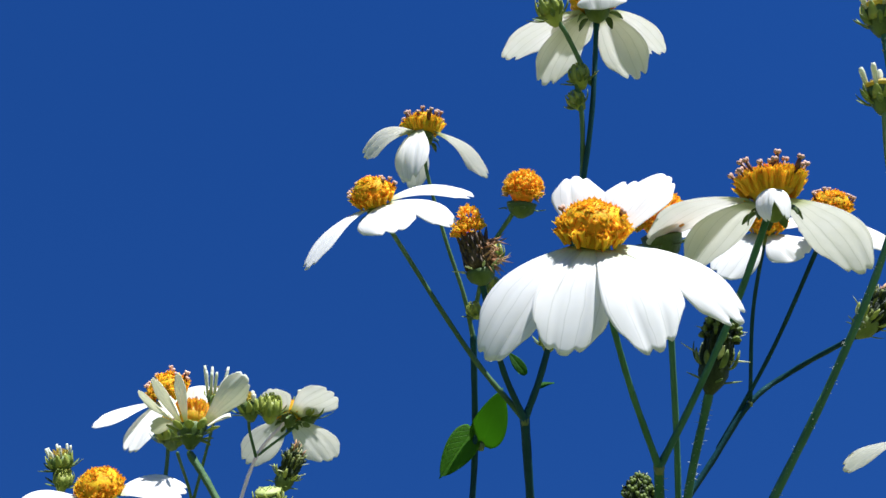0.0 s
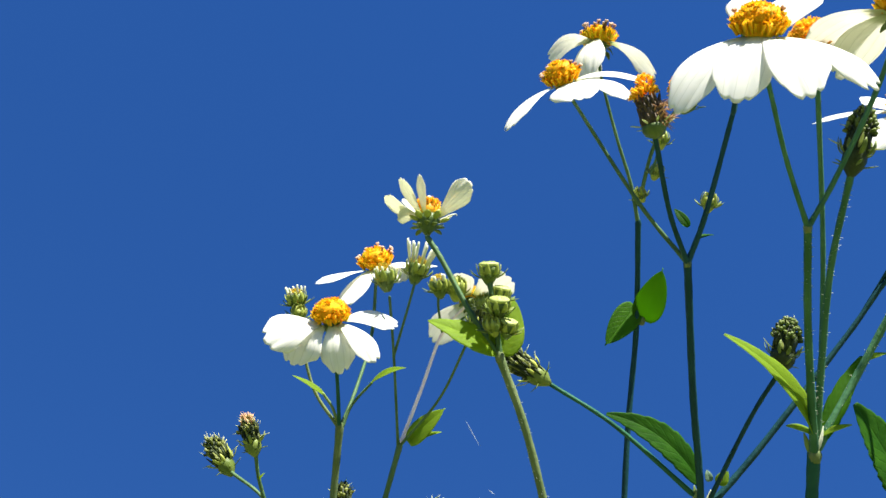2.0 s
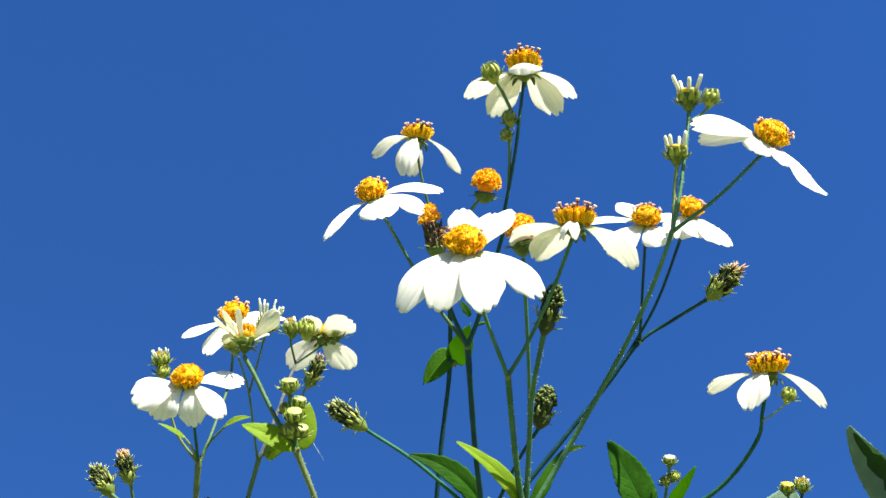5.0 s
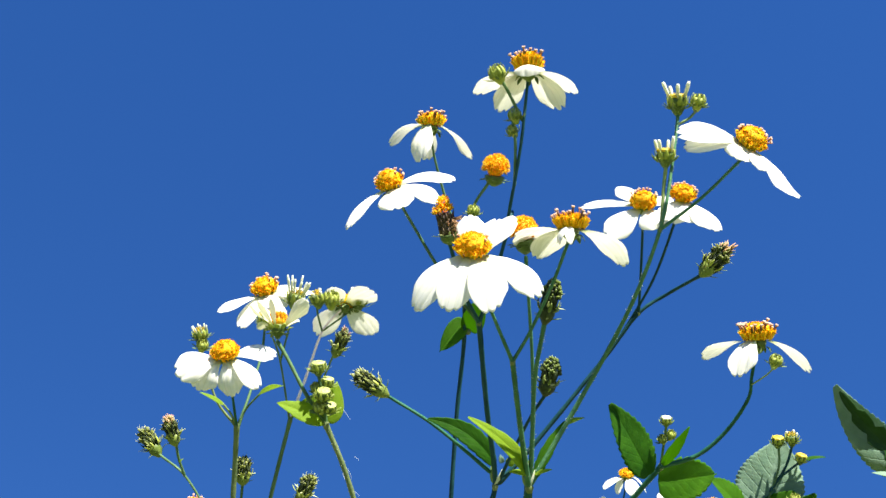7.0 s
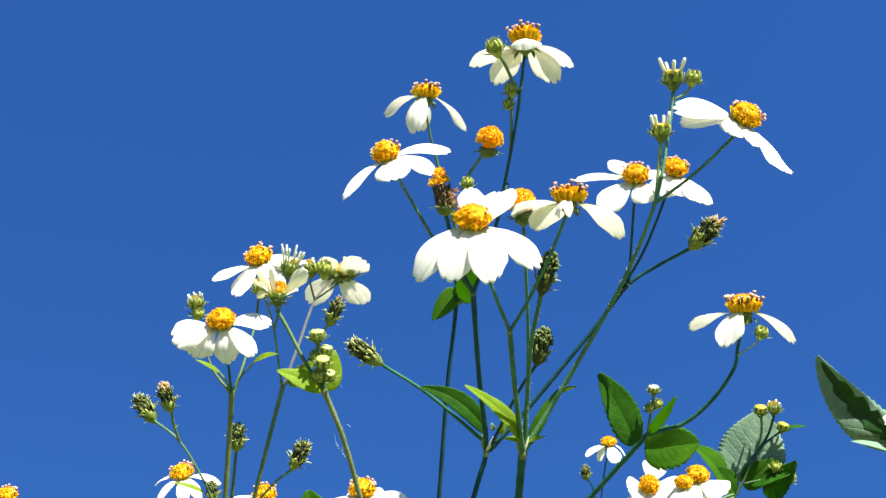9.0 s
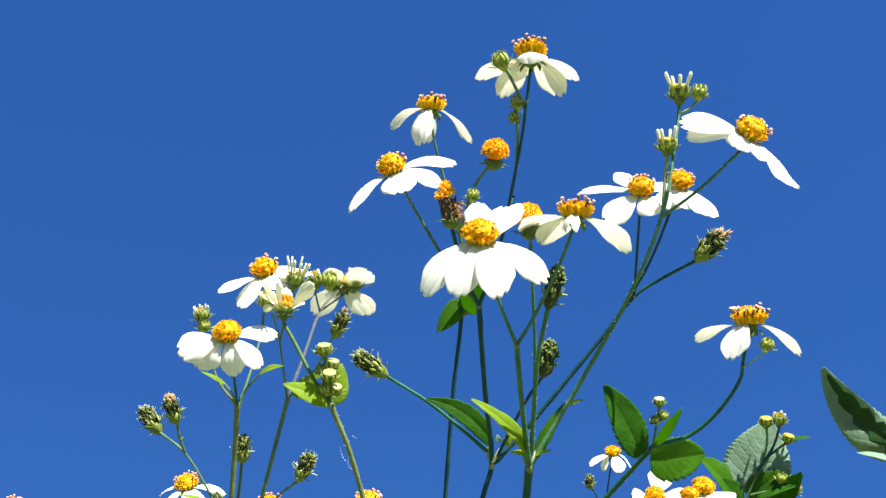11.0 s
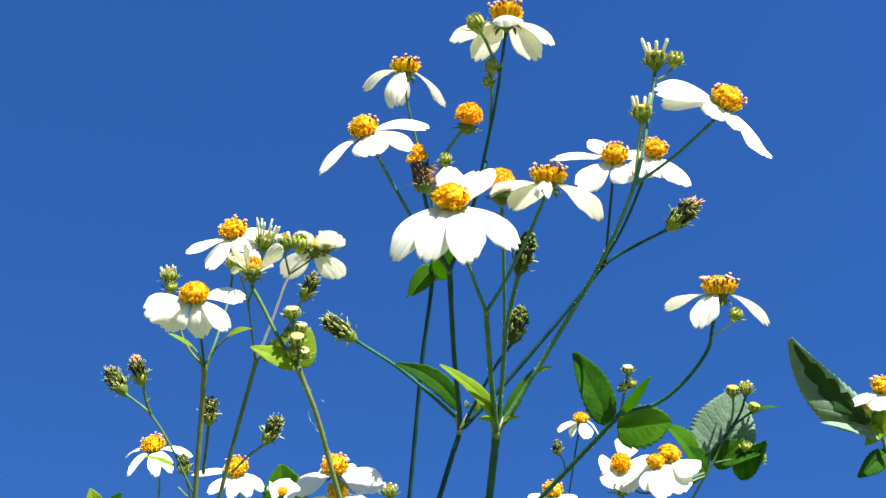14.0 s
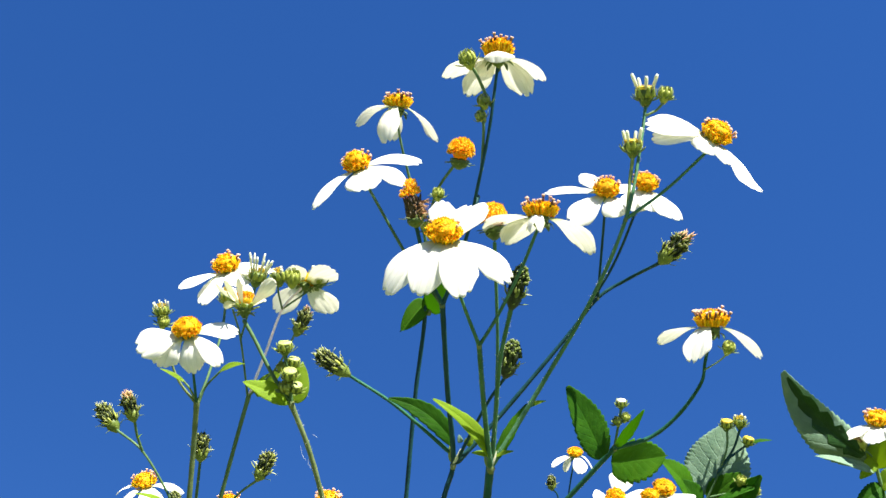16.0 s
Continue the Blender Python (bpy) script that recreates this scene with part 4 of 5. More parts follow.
plant_c = plant_at(0.042, 0.187, 0.0, "foremost wildflower with the largest open white flower")
stem(plant_c, [(0.0415, 0.1870, 0.0000), (0.0354, 0.1999, 0.3500), (0.0294, 0.2127, 0.7079), (0.0290, 0.1857, 0.9135), (0.0304, 0.1676, 0.9435), (0.0312, 0.1573, 0.9606), (0.0317, 0.1510, 0.9711)], 1.45, 1.20, STEM_MID)
stem(plant_c, [(0.0318, 0.1511, 0.9708), (0.0287, 0.1332, 0.9845), (0.0267, 0.1179, 0.9943)], 0.85, 0.70, STEM_FRESH, hairy=True)
stem(plant_c, [(0.0267, 0.1179, 0.9943), (0.0226, 0.1094, 1.0009), (0.0192, 0.1004, 1.0066), (0.0172, 0.0959, 1.0117)], 0.52, 0.45, STEM_FRESH, name="flower_stalk")
stem(plant_c, [(0.0267, 0.1179, 0.9943), (0.0307, 0.1143, 1.0009), (0.0356, 0.1059, 1.0101), (0.0394, 0.0975, 1.0193)], 0.48, 0.46, STEM_FRESH, name="flower_stalk")
stem(plant_c, [(0.0321, 0.1505, 0.9722), (0.0322, 0.1416, 0.9823), (0.0323, 0.1284, 0.9938), (0.0341, 0.1168, 1.0040)], 0.75, 0.60, STEM_FRESH, hairy=True, name="seed_stalk")
seed_head(plant_c, (0.0341, 0.1168, 1.0040), (0.0365, 0.1106, 1.0142), 5.3, seed=27, dark=True, label="dark ripening seed head with pale bristles")
stem(plant_c, [(0.0322, 0.1396, 0.9849), (0.0314, 0.1270, 0.9993), (0.0291, 0.1096, 1.0181)], 0.50, 0.50, STEM_FRESH, name="flower_stalk")
flower(plant_c, (0.0170, 0.0944, 1.0119), (0.0132, -0.7504, 0.6609), 3.9, [(-142, -35, 18.5, 7.2, -14), (-109, -33, 15.8, 7.8, -4), (-67, -27, 16.6, 8.6, 6), (-21, -23, 18.4, 7.6, 22), (99, 36, 10.4, 6.4, 0), (52, 33, 11.0, 6.4, 0), (33, 30, 13.2, 6.0, 14)], seed=28, anthers=4, h=0.95, arch=22, rim=93, label="large open white flower with an orange disc")
flower(plant_c, (0.0393, 0.0963, 1.0200), (-0.0187, -0.2756, 0.9611), 3.8, [(143, -8, 16.8, 9.6), (121, -21, 15.1, 9.4), (32, -24, 17.4, 7.2, -15, 0.25), (-119, -36, 8.0, 2.8, 55, 0.3), (-96, -42, 6.8, 2.4, -40)], seed=29, anthers=17, h=0.5, arch=24, label="white flower head with an orange disc")
spent_head(plant_c, (0.0285, 0.1080, 1.0226), (-0.1513, -0.5728, 0.8056), 3.3, seed=30, wilt=0, label="orange flower head cupped in green bracts")
stem(plant_c, [(0.0324, 0.1505, 0.9722), (0.0443, 0.1423, 0.9925), (0.0557, 0.1268, 1.0125), (0.0619, 0.1120, 1.0281), (0.0650, 0.1094, 1.0452), (0.0668, 0.1088, 1.0596)], 0.80, 0.42, STEM_FRESH, hairy=True)
stem(plant_c, [(0.0619, 0.1120, 1.0281), (0.0716, 0.1083, 1.0353), (0.0811, 0.1039, 1.0443)], 0.48, 0.42, STEM_FRESH, hairy=True, name="flower_stalk")
stem(plant_c, [(0.0623, 0.1123, 1.0295), (0.0628, 0.1105, 1.0382), (0.0633, 0.1089, 1.0440)], 0.50, 0.50, STEM_PALE, name="bud_stalk")
stem(plant_c, [(0.0670, 0.1098, 1.0573), (0.0697, 0.1092, 1.0588), (0.0718, 0.1091, 1.0615)], 0.35, 0.35, STEM_PALE, name="bud_stalk")
flower(plant_c, (0.0823, 0.1027, 1.0472), (0.4152, -0.7452, 0.5218), 3.7, [(-142, -12, 18.4, 8.0, -22), (-134, -20, 16.6, 6.5, -12), (-79, -14, 7.9, 9.0), (-20, -11, 18.4, 5.8, 10, -0.5), (-39, -7, 9.9, 6.0)], seed=31, anthers=14, h=0.95, arch=16, rim=117, label="white flower head with an orange disc")
bud(plant_c, (0.0666, 0.1075, 1.0627), (-0.0535, -0.4856, 0.8725), 2.8, seed=32, nubs=5, tall=1.4, flat=True, label="opening bud with upright rolled petals")
bud(plant_c, (0.0719, 0.1083, 1.0634), (0.1523, -0.4767, 0.8658), 2.1, seed=33, label="round green bud")
bud(plant_c, (0.0631, 0.1077, 1.0469), (-0.0535, -0.4856, 0.8725), 2.5, seed=34, nubs=4, tall=1.4, flat=True, label="opening bud with upright rolled petals")
leaf(plant_c, (0.0320, 0.1501, 0.9733), (0.0157, 0.1354, 0.9848), 4.8, (0.5659, -0.8135, 0.1344), LEAF_YOUNG, teeth=3, bend=0.24, seed=35, label="long narrow yellow-green leaf")
leaf(plant_c, (0.0333, 0.1501, 0.9734), (0.0407, 0.1469, 0.9880), 4.0, (-0.5345, -0.8452, -0.0058), LEAF_BRIGHT, teeth=4, bend=0.06, seed=36, label="slim pale green leaf")
leaf(plant_c, (0.0402, 0.1473, 0.9869), (0.0459, 0.1482, 0.9895), 1.8, (0.0365, -0.7456, 0.6654), LEAF_YOUNG, teeth=0, seed=37, label="slim green leaf tip")
leaf(plant_c, (0.0322, 0.1499, 0.9738), (0.0265, 0.1460, 0.9737), 2.2, (0.0846, -0.9139, 0.3971), LEAF_YOUNG, teeth=0, seed=38, label="small green stem bract")
leaf(plant_c, (0.0317, 0.1503, 0.9707), (0.0331, 0.1484, 0.9751), 0.8, (0.5544, -0.7984, -0.2348), NUB, teeth=0, seed=39, label="papery pale sheath at a stem node")
leaf(plant_c, (0.0312, 0.1510, 0.9710), (0.0299, 0.1488, 0.9740), 1.0, (-0.3088, -0.8953, -0.3211), STEM_PALE, teeth=0, seed=40, label="pale sheath at a stem node")
leaf(plant_c, (0.0322, 0.1499, 0.9738), (0.0376, 0.1476, 0.9752), 1.5, (0.0846, -0.9139, 0.3971), LEAF_YOUNG, teeth=0, seed=41, label="small green stem bract")
# leafy branch with the arching flower stalk

plant_d = plant_at(0.090, 0.297, 0.0, "leafy wildflower branch with an arching flower stalk")
stem(plant_d, [(0.0897, 0.2971, 0.0000), (0.0495, 0.3020, 0.3500), (0.0093, 0.3068, 0.7458), (0.0268, 0.2758, 0.9410), (0.0470, 0.2578, 0.9631), (0.0586, 0.2475, 0.9758), (0.0636, 0.2430, 0.9814), (0.0686, 0.2385, 0.9868), (0.0728, 0.2344, 0.9915), (0.0769, 0.2303, 0.9960)], 1.30, 1.10, STEM_MID)
stem(plant_d, [(0.0769, 0.2303, 0.9960), (0.0886, 0.2273, 0.9997), (0.0974, 0.2217, 1.0068), (0.1036, 0.2134, 1.0160), (0.1041, 0.2080, 1.0223), (0.1049, 0.2007, 1.0308)], 0.90, 0.62, STEM_MID, name="flower_stalk")
stem(plant_d, [(0.1042, 0.2099, 1.0199), (0.1071, 0.2023, 1.0208), (0.1085, 0.1973, 1.0217)], 0.30, 0.30, STEM_PALE, name="bud_stalk")
flower(plant_d, (0.1049, 0.2002, 1.0320), (-0.0593, -0.3187, 0.9460), 5.2, [(146, -16, 20.2, 7.5, 35), (-134, -44, 16.6, 9.8, 0), (10, -32, 20.4, 6.0, -25), (150, -45, 13.0, 7.5)], seed=42, anthers=16, h=0.7, arch=18, label="white flower head with an orange disc")
bud(plant_d, (0.1107, 0.2020, 1.0260), (0.2634, -0.4664, 0.8444), 2.3, seed=43, label="small green flower bud")
leaf(plant_d, (0.0726, 0.2287, 0.9925), (0.0585, 0.2150, 1.0128), 13.8, (0.15, -0.95, 0.20), bend=0.05, fold=0.14, teeth=11, seed=44, label="broad toothed dark green leaf")
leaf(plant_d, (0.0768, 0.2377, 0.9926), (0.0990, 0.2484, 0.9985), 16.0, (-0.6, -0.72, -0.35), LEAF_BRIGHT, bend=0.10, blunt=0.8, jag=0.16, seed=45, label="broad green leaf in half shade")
leaf(plant_d, (0.0768, 0.2246, 0.9953), (0.0835, 0.2091, 1.0047), 3.8, (0.25, -0.95, 0.20), LEAF_BRIGHT, bend=0.06, teeth=4, seed=46, label="slim pale-edged leaf")
stem(plant_d, [(0.0769, 0.2300, 0.9966), (0.0773, 0.2224, 1.0038), (0.0774, 0.2181, 1.0073)], 0.50, 0.45, name="bud_stalk")
bud(plant_d, (0.0773, 0.2174, 1.0088), (-0.0494, -0.5718, 0.8189), 1.9, seed=47, flat=True, top=NUB, label="small bud with a creamy top")
bud(plant_d, (0.0794, 0.2210, 1.0049), (0.2624, -0.5537, 0.7903), 1.7, seed=48, label="small green flower bud")
bud(plant_d, (0.0764, 0.2215, 1.0035), (-0.3552, -0.5576, 0.7503), 1.7, seed=49, label="small green flower bud")
# low leafy wildflower with small buds and a huddle of flowers

plant_e = plant_at(0.135, 0.317, 0.0, "low leafy wildflower with a huddle of white flowers")
stem(plant_e, [(0.1345, 0.3172, 0.0000), (0.1061, 0.3173, 0.3500), (0.0776, 0.3174, 0.7273), (0.0905, 0.2949, 0.9320), (0.1050, 0.2828, 0.9614), (0.1133, 0.2759, 0.9782), (0.1205, 0.2700, 0.9926), (0.1247, 0.2649, 1.0049), (0.1247, 0.2617, 1.0124)], 1.10, 0.50)
stem(plant_e, [(0.1223, 0.2679, 0.9977), (0.1274, 0.2645, 1.0060), (0.1296, 0.2614, 1.0135)], 0.60, 0.50, STEM_DARK_SKY, name="bud_stalk")
stem(plant_e, [(0.1249, 0.2662, 1.0019), (0.1296, 0.2648, 1.0056), (0.1325, 0.2640, 1.0078)], 0.50, 0.45, STEM_DARK_SKY, name="bud_stalk")
bud(plant_e, (0.1243, 0.2607, 1.0148), (-0.0494, -0.5718, 0.8189), 2.4, seed=50, flat=True, top=DISC_YELLOW, label="small yellow-topped bud")
bud(plant_e, (0.1294, 0.2604, 1.0159), (-0.0494, -0.5718, 0.8189), 2.6, seed=51, nubs=3, top=DISC_YELLOW, label="small yellow-topped bud")
bud(plant_e, (0.1329, 0.2633, 1.0094), (0.1531, -0.5621, 0.8128), 2.2, seed=52, flat=True, top=DISC_YELLOW, label="small yellow-topped bud")
leaf(plant_e, (0.1342, 0.2637, 1.0085), (0.1414, 0.2616, 1.0096), 2.6, (-0.0441, -0.6647, 0.7458), teeth=0, seed=53, label="narrow green leaf")
leaf(plant_e, (0.1202, 0.2753, 0.9895), (0.1278, 0.2691, 1.0170), 25.0, (-0.2437, -0.9589, -0.1455), LEAF_GREY, bend=0.04, fold=0.12, teeth=17, jag=0.06, seed=54, label="broad pale leaf with clear veins")
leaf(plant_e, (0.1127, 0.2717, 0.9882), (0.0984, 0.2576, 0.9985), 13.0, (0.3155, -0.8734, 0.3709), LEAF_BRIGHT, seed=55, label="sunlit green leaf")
leaf(plant_e, (0.1224, 0.2717, 0.9888), (0.1338, 0.2619, 0.9910), 10.8, (0.0736, -0.8162, 0.5730), LEAF, seed=56, label="dark green leaf")
leaf(plant_e, (0.1162, 0.2734, 0.9844), (0.1071, 0.2648, 0.9930), 9.9, (0.0943, -0.9481, 0.3036), LEAF, seed=57, label="green leaf among the flowers")
leaf(plant_e, (0.1197, 0.2739, 0.9879), (0.1305, 0.2665, 0.9974), 9.6, (-0.2106, -0.9681, 0.1360), LEAF_BRIGHT, seed=58, label="bright green toothed leaf")
leaf(plant_e, (0.1284, 0.2739, 0.9842), (0.1362, 0.2600, 0.9957), 9.5, (-0.2106, -0.9681, 0.1360), LEAF, seed=59, label="dark green toothed leaf")
bud(plant_e, (0.1351, 0.2665, 0.9913), (0.4766, -0.5145, 0.7128), 2.6, seed=60, label="small green flower bud")
bud(plant_e, (0.1299, 0.2649, 0.9945), (0.1639, -0.5697, 0.8054), 2.1, seed=61, label="small green flower bud")
stem(plant_e, [(0.1198, 0.2717, 0.9886), (0.1279, 0.2676, 0.9902), (0.1336, 0.2668, 0.9904)], 0.50, 0.45, name="bud_stalk")
flower(plant_e, (0.0812, 0.258, 0.9832), (-0.0076, -0.9630, 0.2694), 3.4, [(70, -2, 12.0, 8.8), (-170, 12, 8.6, 8.0), (-10, 20, 13.0, 8.6), (-120, 1, 11.0, 8.2), (-80, 6, 12.0, 8.6), (-45, 10, 12.0, 7.5)], seed=62, anthers=0, h=0.7, arch=10, label="white flower head with an orange disc")
flower(plant_e, (0.0981, 0.2535, 0.9865), (0.0666, -0.7797, 0.6227), 3.7, [(-45, 12, 13.4, 11.2), (-78, -10, 16.6, 11.2), (-109, -15, 11.9, 8.8)], seed=63, anthers=0, h=0.8, arch=16, rim=97, label="white flower head with an orange disc")
flower(plant_e, (0.0922, 0.2477, 0.9823), (-0.1416, -0.7072, 0.6927), 3.0, [(-117, -20, 11.6, 8.8), (-94, -14, 15.4, 8.8)], seed=64, anthers=0, h=0.9, arch=16, label="white flower head with an orange disc")
stem(plant_e, [(0.1131, 0.2647, 0.9829), (0.0900, 0.2600, 0.9735), (0.0816, 0.261, 0.9824)], 0.50, 0.45, name="flower_stalk")
stem(plant_e, [(0.1132, 0.2651, 0.9819), (0.1034, 0.2630, 0.9755), (0.0985, 0.2549, 0.9853)], 0.50, 0.45, name="flower_stalk")
stem(plant_e, [(0.1132, 0.2651, 0.9819), (0.0973, 0.2586, 0.9745), (0.0927, 0.2490, 0.9813)], 0.50, 0.45, name="flower_stalk")
bud(plant_e, (0.0816, 0.2576, 0.9749), (-0.0411, -0.7096, 0.7034), 3.3, seed=65, nubs=5, label="opening bud with creamy upright petals")
stem(plant_e, [(0.1132, 0.2651, 0.9819), (0.0860, 0.2580, 0.9680), (0.0819, 0.2596, 0.9727)], 0.50, 0.45, name="bud_stalk")
# small flower and bud farther back

plant_f = plant_at(0.089, 0.537, 0.0, "distant small wildflower with a single white flower")
stem(plant_f, [(0.0887, 0.5366, 0.0000), (0.0851, 0.5433, 0.3500), (0.0816, 0.5500, 0.7580), (0.0852, 0.5281, 0.9677), (0.0880, 0.5144, 0.9998), (0.0897, 0.5066, 1.0181), (0.0911, 0.4998, 1.0341), (0.0931, 0.4941, 1.0476)], 0.75, 0.55, STEM_DARK_SKY)
flower(plant_f, (0.0930, 0.4938, 1.0483), (-0.0534, -0.4865, 0.8720), 4.5, [(-153, -16, 17.9, 8.1), (-79, -29, 15.5, 8.8), (14, -42, 15.9, 8.8), (134, -61, 14.2, 7.5)], seed=66, anthers=0, h=0.7, arch=20, label="white flower head with an orange disc")
stem(plant_f, [(0.0876, 0.5239, 1.0206), (0.0850, 0.5204, 1.0286), (0.0816, 0.5191, 1.0314)], 0.60, 0.50, STEM_DARK_SKY, name="seed_stalk")
seed_head(plant_f, (0.0816, 0.5194, 1.0307), (0.0803, 0.5152, 1.0404), 7.1, seed=67, label="dark ripening seed head with pale bristles")
# leafy stem at the edge with a curled pale-backed leaf

plant_g = plant_at(0.217, 0.314, 0.0, "leafy wildflower with a large curled leaf")
stem(plant_g, [(0.2174, 0.3138, 0.0000), (0.2230, 0.3181, 0.3500), (0.2286, 0.3224, 0.7347), (0.2092, 0.2999, 0.9406), (0.1973, 0.2866, 0.9707), (0.1904, 0.2790, 0.9879), (0.1865, 0.2747, 0.9977), (0.1826, 0.2699, 1.0085)], 1.20, 0.90)
stem(plant_g, [(0.1839, 0.2712, 1.0055), (0.1836, 0.2653, 1.0130), (0.1824, 0.2616, 1.0172)], 0.60, 0.50, name="flower_stalk")
flower(plant_g, (0.1821, 0.2612, 1.0181), (-0.0515, -0.5302, 0.8463), 4.6, [(-163, -18, 15.0, 8.1), (-121, -20, 12.4, 10.0), (-67, -7, 15.9, 10.0)], seed=68, anthers=13, h=0.9, arch=20, rim=90, label="white flower head with an orange disc")
leaf(plant_g, (0.1821, 0.2721, 1.006), (0.1421, 0.2454, 1.0321), 16.4, (-0.2, -0.95, -0.25), LEAF_GREY, bend=-0.05, fold=0.10, teeth=18, wave=0.16, sway=-0.17, jag=0.09, seed=69, label="large pale-backed leaf, folded along its rib")
# not a leaf of its own: a dark strip shaped like the fold's cast shadow
leaf(plant_g, (0.1768, 0.2652, 1.0066), (0.1423, 0.2414, 1.0288), 7.6, (-0.2, -0.95, -0.25), LEAF_FOLD_SHADE, bend=0.03, fold=0.25, teeth=5, wave=0.3, sway=-0.10, jag=0.7, seed=70, label="dark jagged strip standing in for the shadow in a leaf's fold")
leaf(plant_g, (0.1815, 0.2693, 1.0020), (0.1554, 0.2563, 1.0035), 5.2, (-0.1, -0.80, 0.45), LEAF_GREY, bend=0.08, fold=0.1, teeth=4, wave=0.15, blunt=0.5, seed=118, label="pale turned-up margin of a folded leaf")
leaf(plant_g, (0.1831, 0.2717, 1.0045), (0.1899, 0.2615, 1.0180), 10.9, (-0.1945, -0.9763, -0.0945), LEAF_YOUNG, seed=71, label="sunlit yellow-green leaf")
leaf(plant_g, (0.1833, 0.2706, 1.0071), (0.1764, 0.2693, 0.9987), 5.7, (0.1062, -0.9942, 0.0197), LEAF_YOUNG, seed=72, label="sunlit yellow-green leaf")
leaf(plant_g, (0.1865, 0.2747, 0.9977), (0.1745, 0.2742, 0.9872), 7.9, (0.2033, -0.9655, 0.1628), LEAF, seed=73, label="toothed green leaf")
leaf(plant_g, (0.1865, 0.2747, 0.9977), (0.1931, 0.2688, 1.0013), 10.1, (0.1892, -0.8757, 0.4442), LEAF_YOUNG, seed=74, label="toothed green leaf")
bud(plant_g, (0.1756, 0.2640, 1.0111), (-0.3552, -0.5576, 0.7503), 3.0, seed=75, top=WILT, label="withered brownish bud")
stem(plant_g, [(0.1833, 0.2706, 1.0071), (0.1793, 0.2670, 1.0087), (0.1764, 0.2647, 1.0096)], 0.50, 0.45, name="bud_stalk")
# the low open flower with slim paired leaves

plant_h = plant_at(-0.088, 0.259, 0.0, "slender wildflower with a broad open white flower")
stem(plant_h, [(-0.0876, 0.2590, 0.0000), (-0.0821, 0.2695, 0.3500), (-0.0766, 0.2800, 0.7090), (-0.0707, 0.2550, 0.9164), (-0.0689, 0.2387, 0.9474), (-0.0679, 0.2294, 0.9650), (-0.0669, 0.2198, 0.9833), (-0.0655, 0.2092, 0.9973)], 1.30, 1.05, STEM_OLIVE)
stem(plant_h, [(-0.0655, 0.2092, 0.9973), (-0.0650, 0.1954, 1.0060), (-0.0653, 0.1852, 1.0126)], 0.55, 0.50, STEM_MID, name="flower_stalk")
stem(plant_h, [(-0.0659, 0.2091, 0.9976), (-0.0721, 0.2030, 1.0049), (-0.0768, 0.1952, 1.0184)], 0.50, 0.40, STEM_OLIVE, name="bud_stalk")
stem(plant_h, [(-0.0652, 0.2091, 0.9977), (-0.0636, 0.2121, 1.0100), (-0.0634, 0.2189, 1.0287), (-0.0638, 0.2152, 1.0460)], 0.55, 0.50, name="flower_stalk")
flower(plant_h, (-0.0659, 0.1871, 1.0146), (-0.0345, -0.7922, 0.6093), 4.2, [(-154, -8, 16.5, 10.5, -38), (-139, -35, 13.8, 11.0, -26), (-71, -50, 13.1, 7.8, 0), (-35, -28, 15.4, 6.5, 8), (21, -14, 16.2, 7.4, 28)], seed=76, anthers=0, h=1.0, arch=24, label="white flower head with an orange disc")
flower(plant_h, (-0.0637, 0.2144, 1.0479), (-0.1920, -0.6883, 0.6995), 4.5, [(-145, 2, 19.9, 7.5), (-124, -19, 18.2, 9.4), (-19, -7, 17.2, 10.6), (-62, -16, 12.2, 10.0), (31, -12, 12.3, 10.0)], seed=77, anthers=12, h=0.95, arch=12, rim=83, label="white flower head with an orange disc")
bud(plant_h, (-0.0774, 0.1920, 1.0237), (-0.2045, -0.5274, 0.8246), 2.6, seed=78, nubs=7, tall=0.8, label="bud opening at the top")
bud(plant_h, (-0.0762, 0.1926, 1.0202), (0.2609, -0.5940, 0.7610), 2.2, seed=79, label="small green flower bud")
leaf(plant_h, (-0.0690, 0.2023, 1.0029), (-0.0766, 0.1986, 1.0058), 1.7, (0.1892, -0.8757, 0.4442), LEAF_YOUNG, blunt=0.4, teeth=0, bend=0.10, seed=80, label="slim curved green leaf")
stem(plant_h, [(-0.0660, 0.2088, 0.9984), (-0.0672, 0.2050, 1.0010), (-0.0691, 0.2023, 1.0030)], 0.42, 0.34, STEM_PALE, name="leaf_stalk")
leaf(plant_h, (-0.0581, 0.2043, 1.0076), (-0.0490, 0.1988, 1.0092), 3.0, (-0.1304, -0.8929, 0.4310), LEAF_YOUNG, blunt=0.6, teeth=0, bend=0.16, seed=81, label="slim curved green leaf")
stem(plant_h, [(-0.0648, 0.2091, 0.9977), (-0.0630, 0.2078, 1.0030), (-0.0582, 0.2044, 1.0075)], 0.45, 0.36, STEM, name="leaf_stalk")
# leaning stem with two seed heads

plant_i = plant_at(-0.082, 0.279, 0.0, "leaning wildflower stem with two seed heads")
stem(plant_i, [(-0.0824, 0.2790, 0.0000), (-0.0577, 0.2845, 0.3500), (-0.0331, 0.2900, 0.7208), (-0.0484, 0.2614, 0.9206), (-0.0633, 0.2445, 0.9474), (-0.0718, 0.2348, 0.9627), (-0.0774, 0.2285, 0.9728), (-0.0852, 0.2229, 0.9832), (-0.0949, 0.2226, 0.9896)], 0.75, 0.50, STEM)
stem(plant_i, [(-0.0852, 0.2229, 0.9832), (-0.0864, 0.2182, 0.9875), (-0.0870, 0.2146, 0.9917)], 0.55, 0.50, STEM, name="seed_stalk")
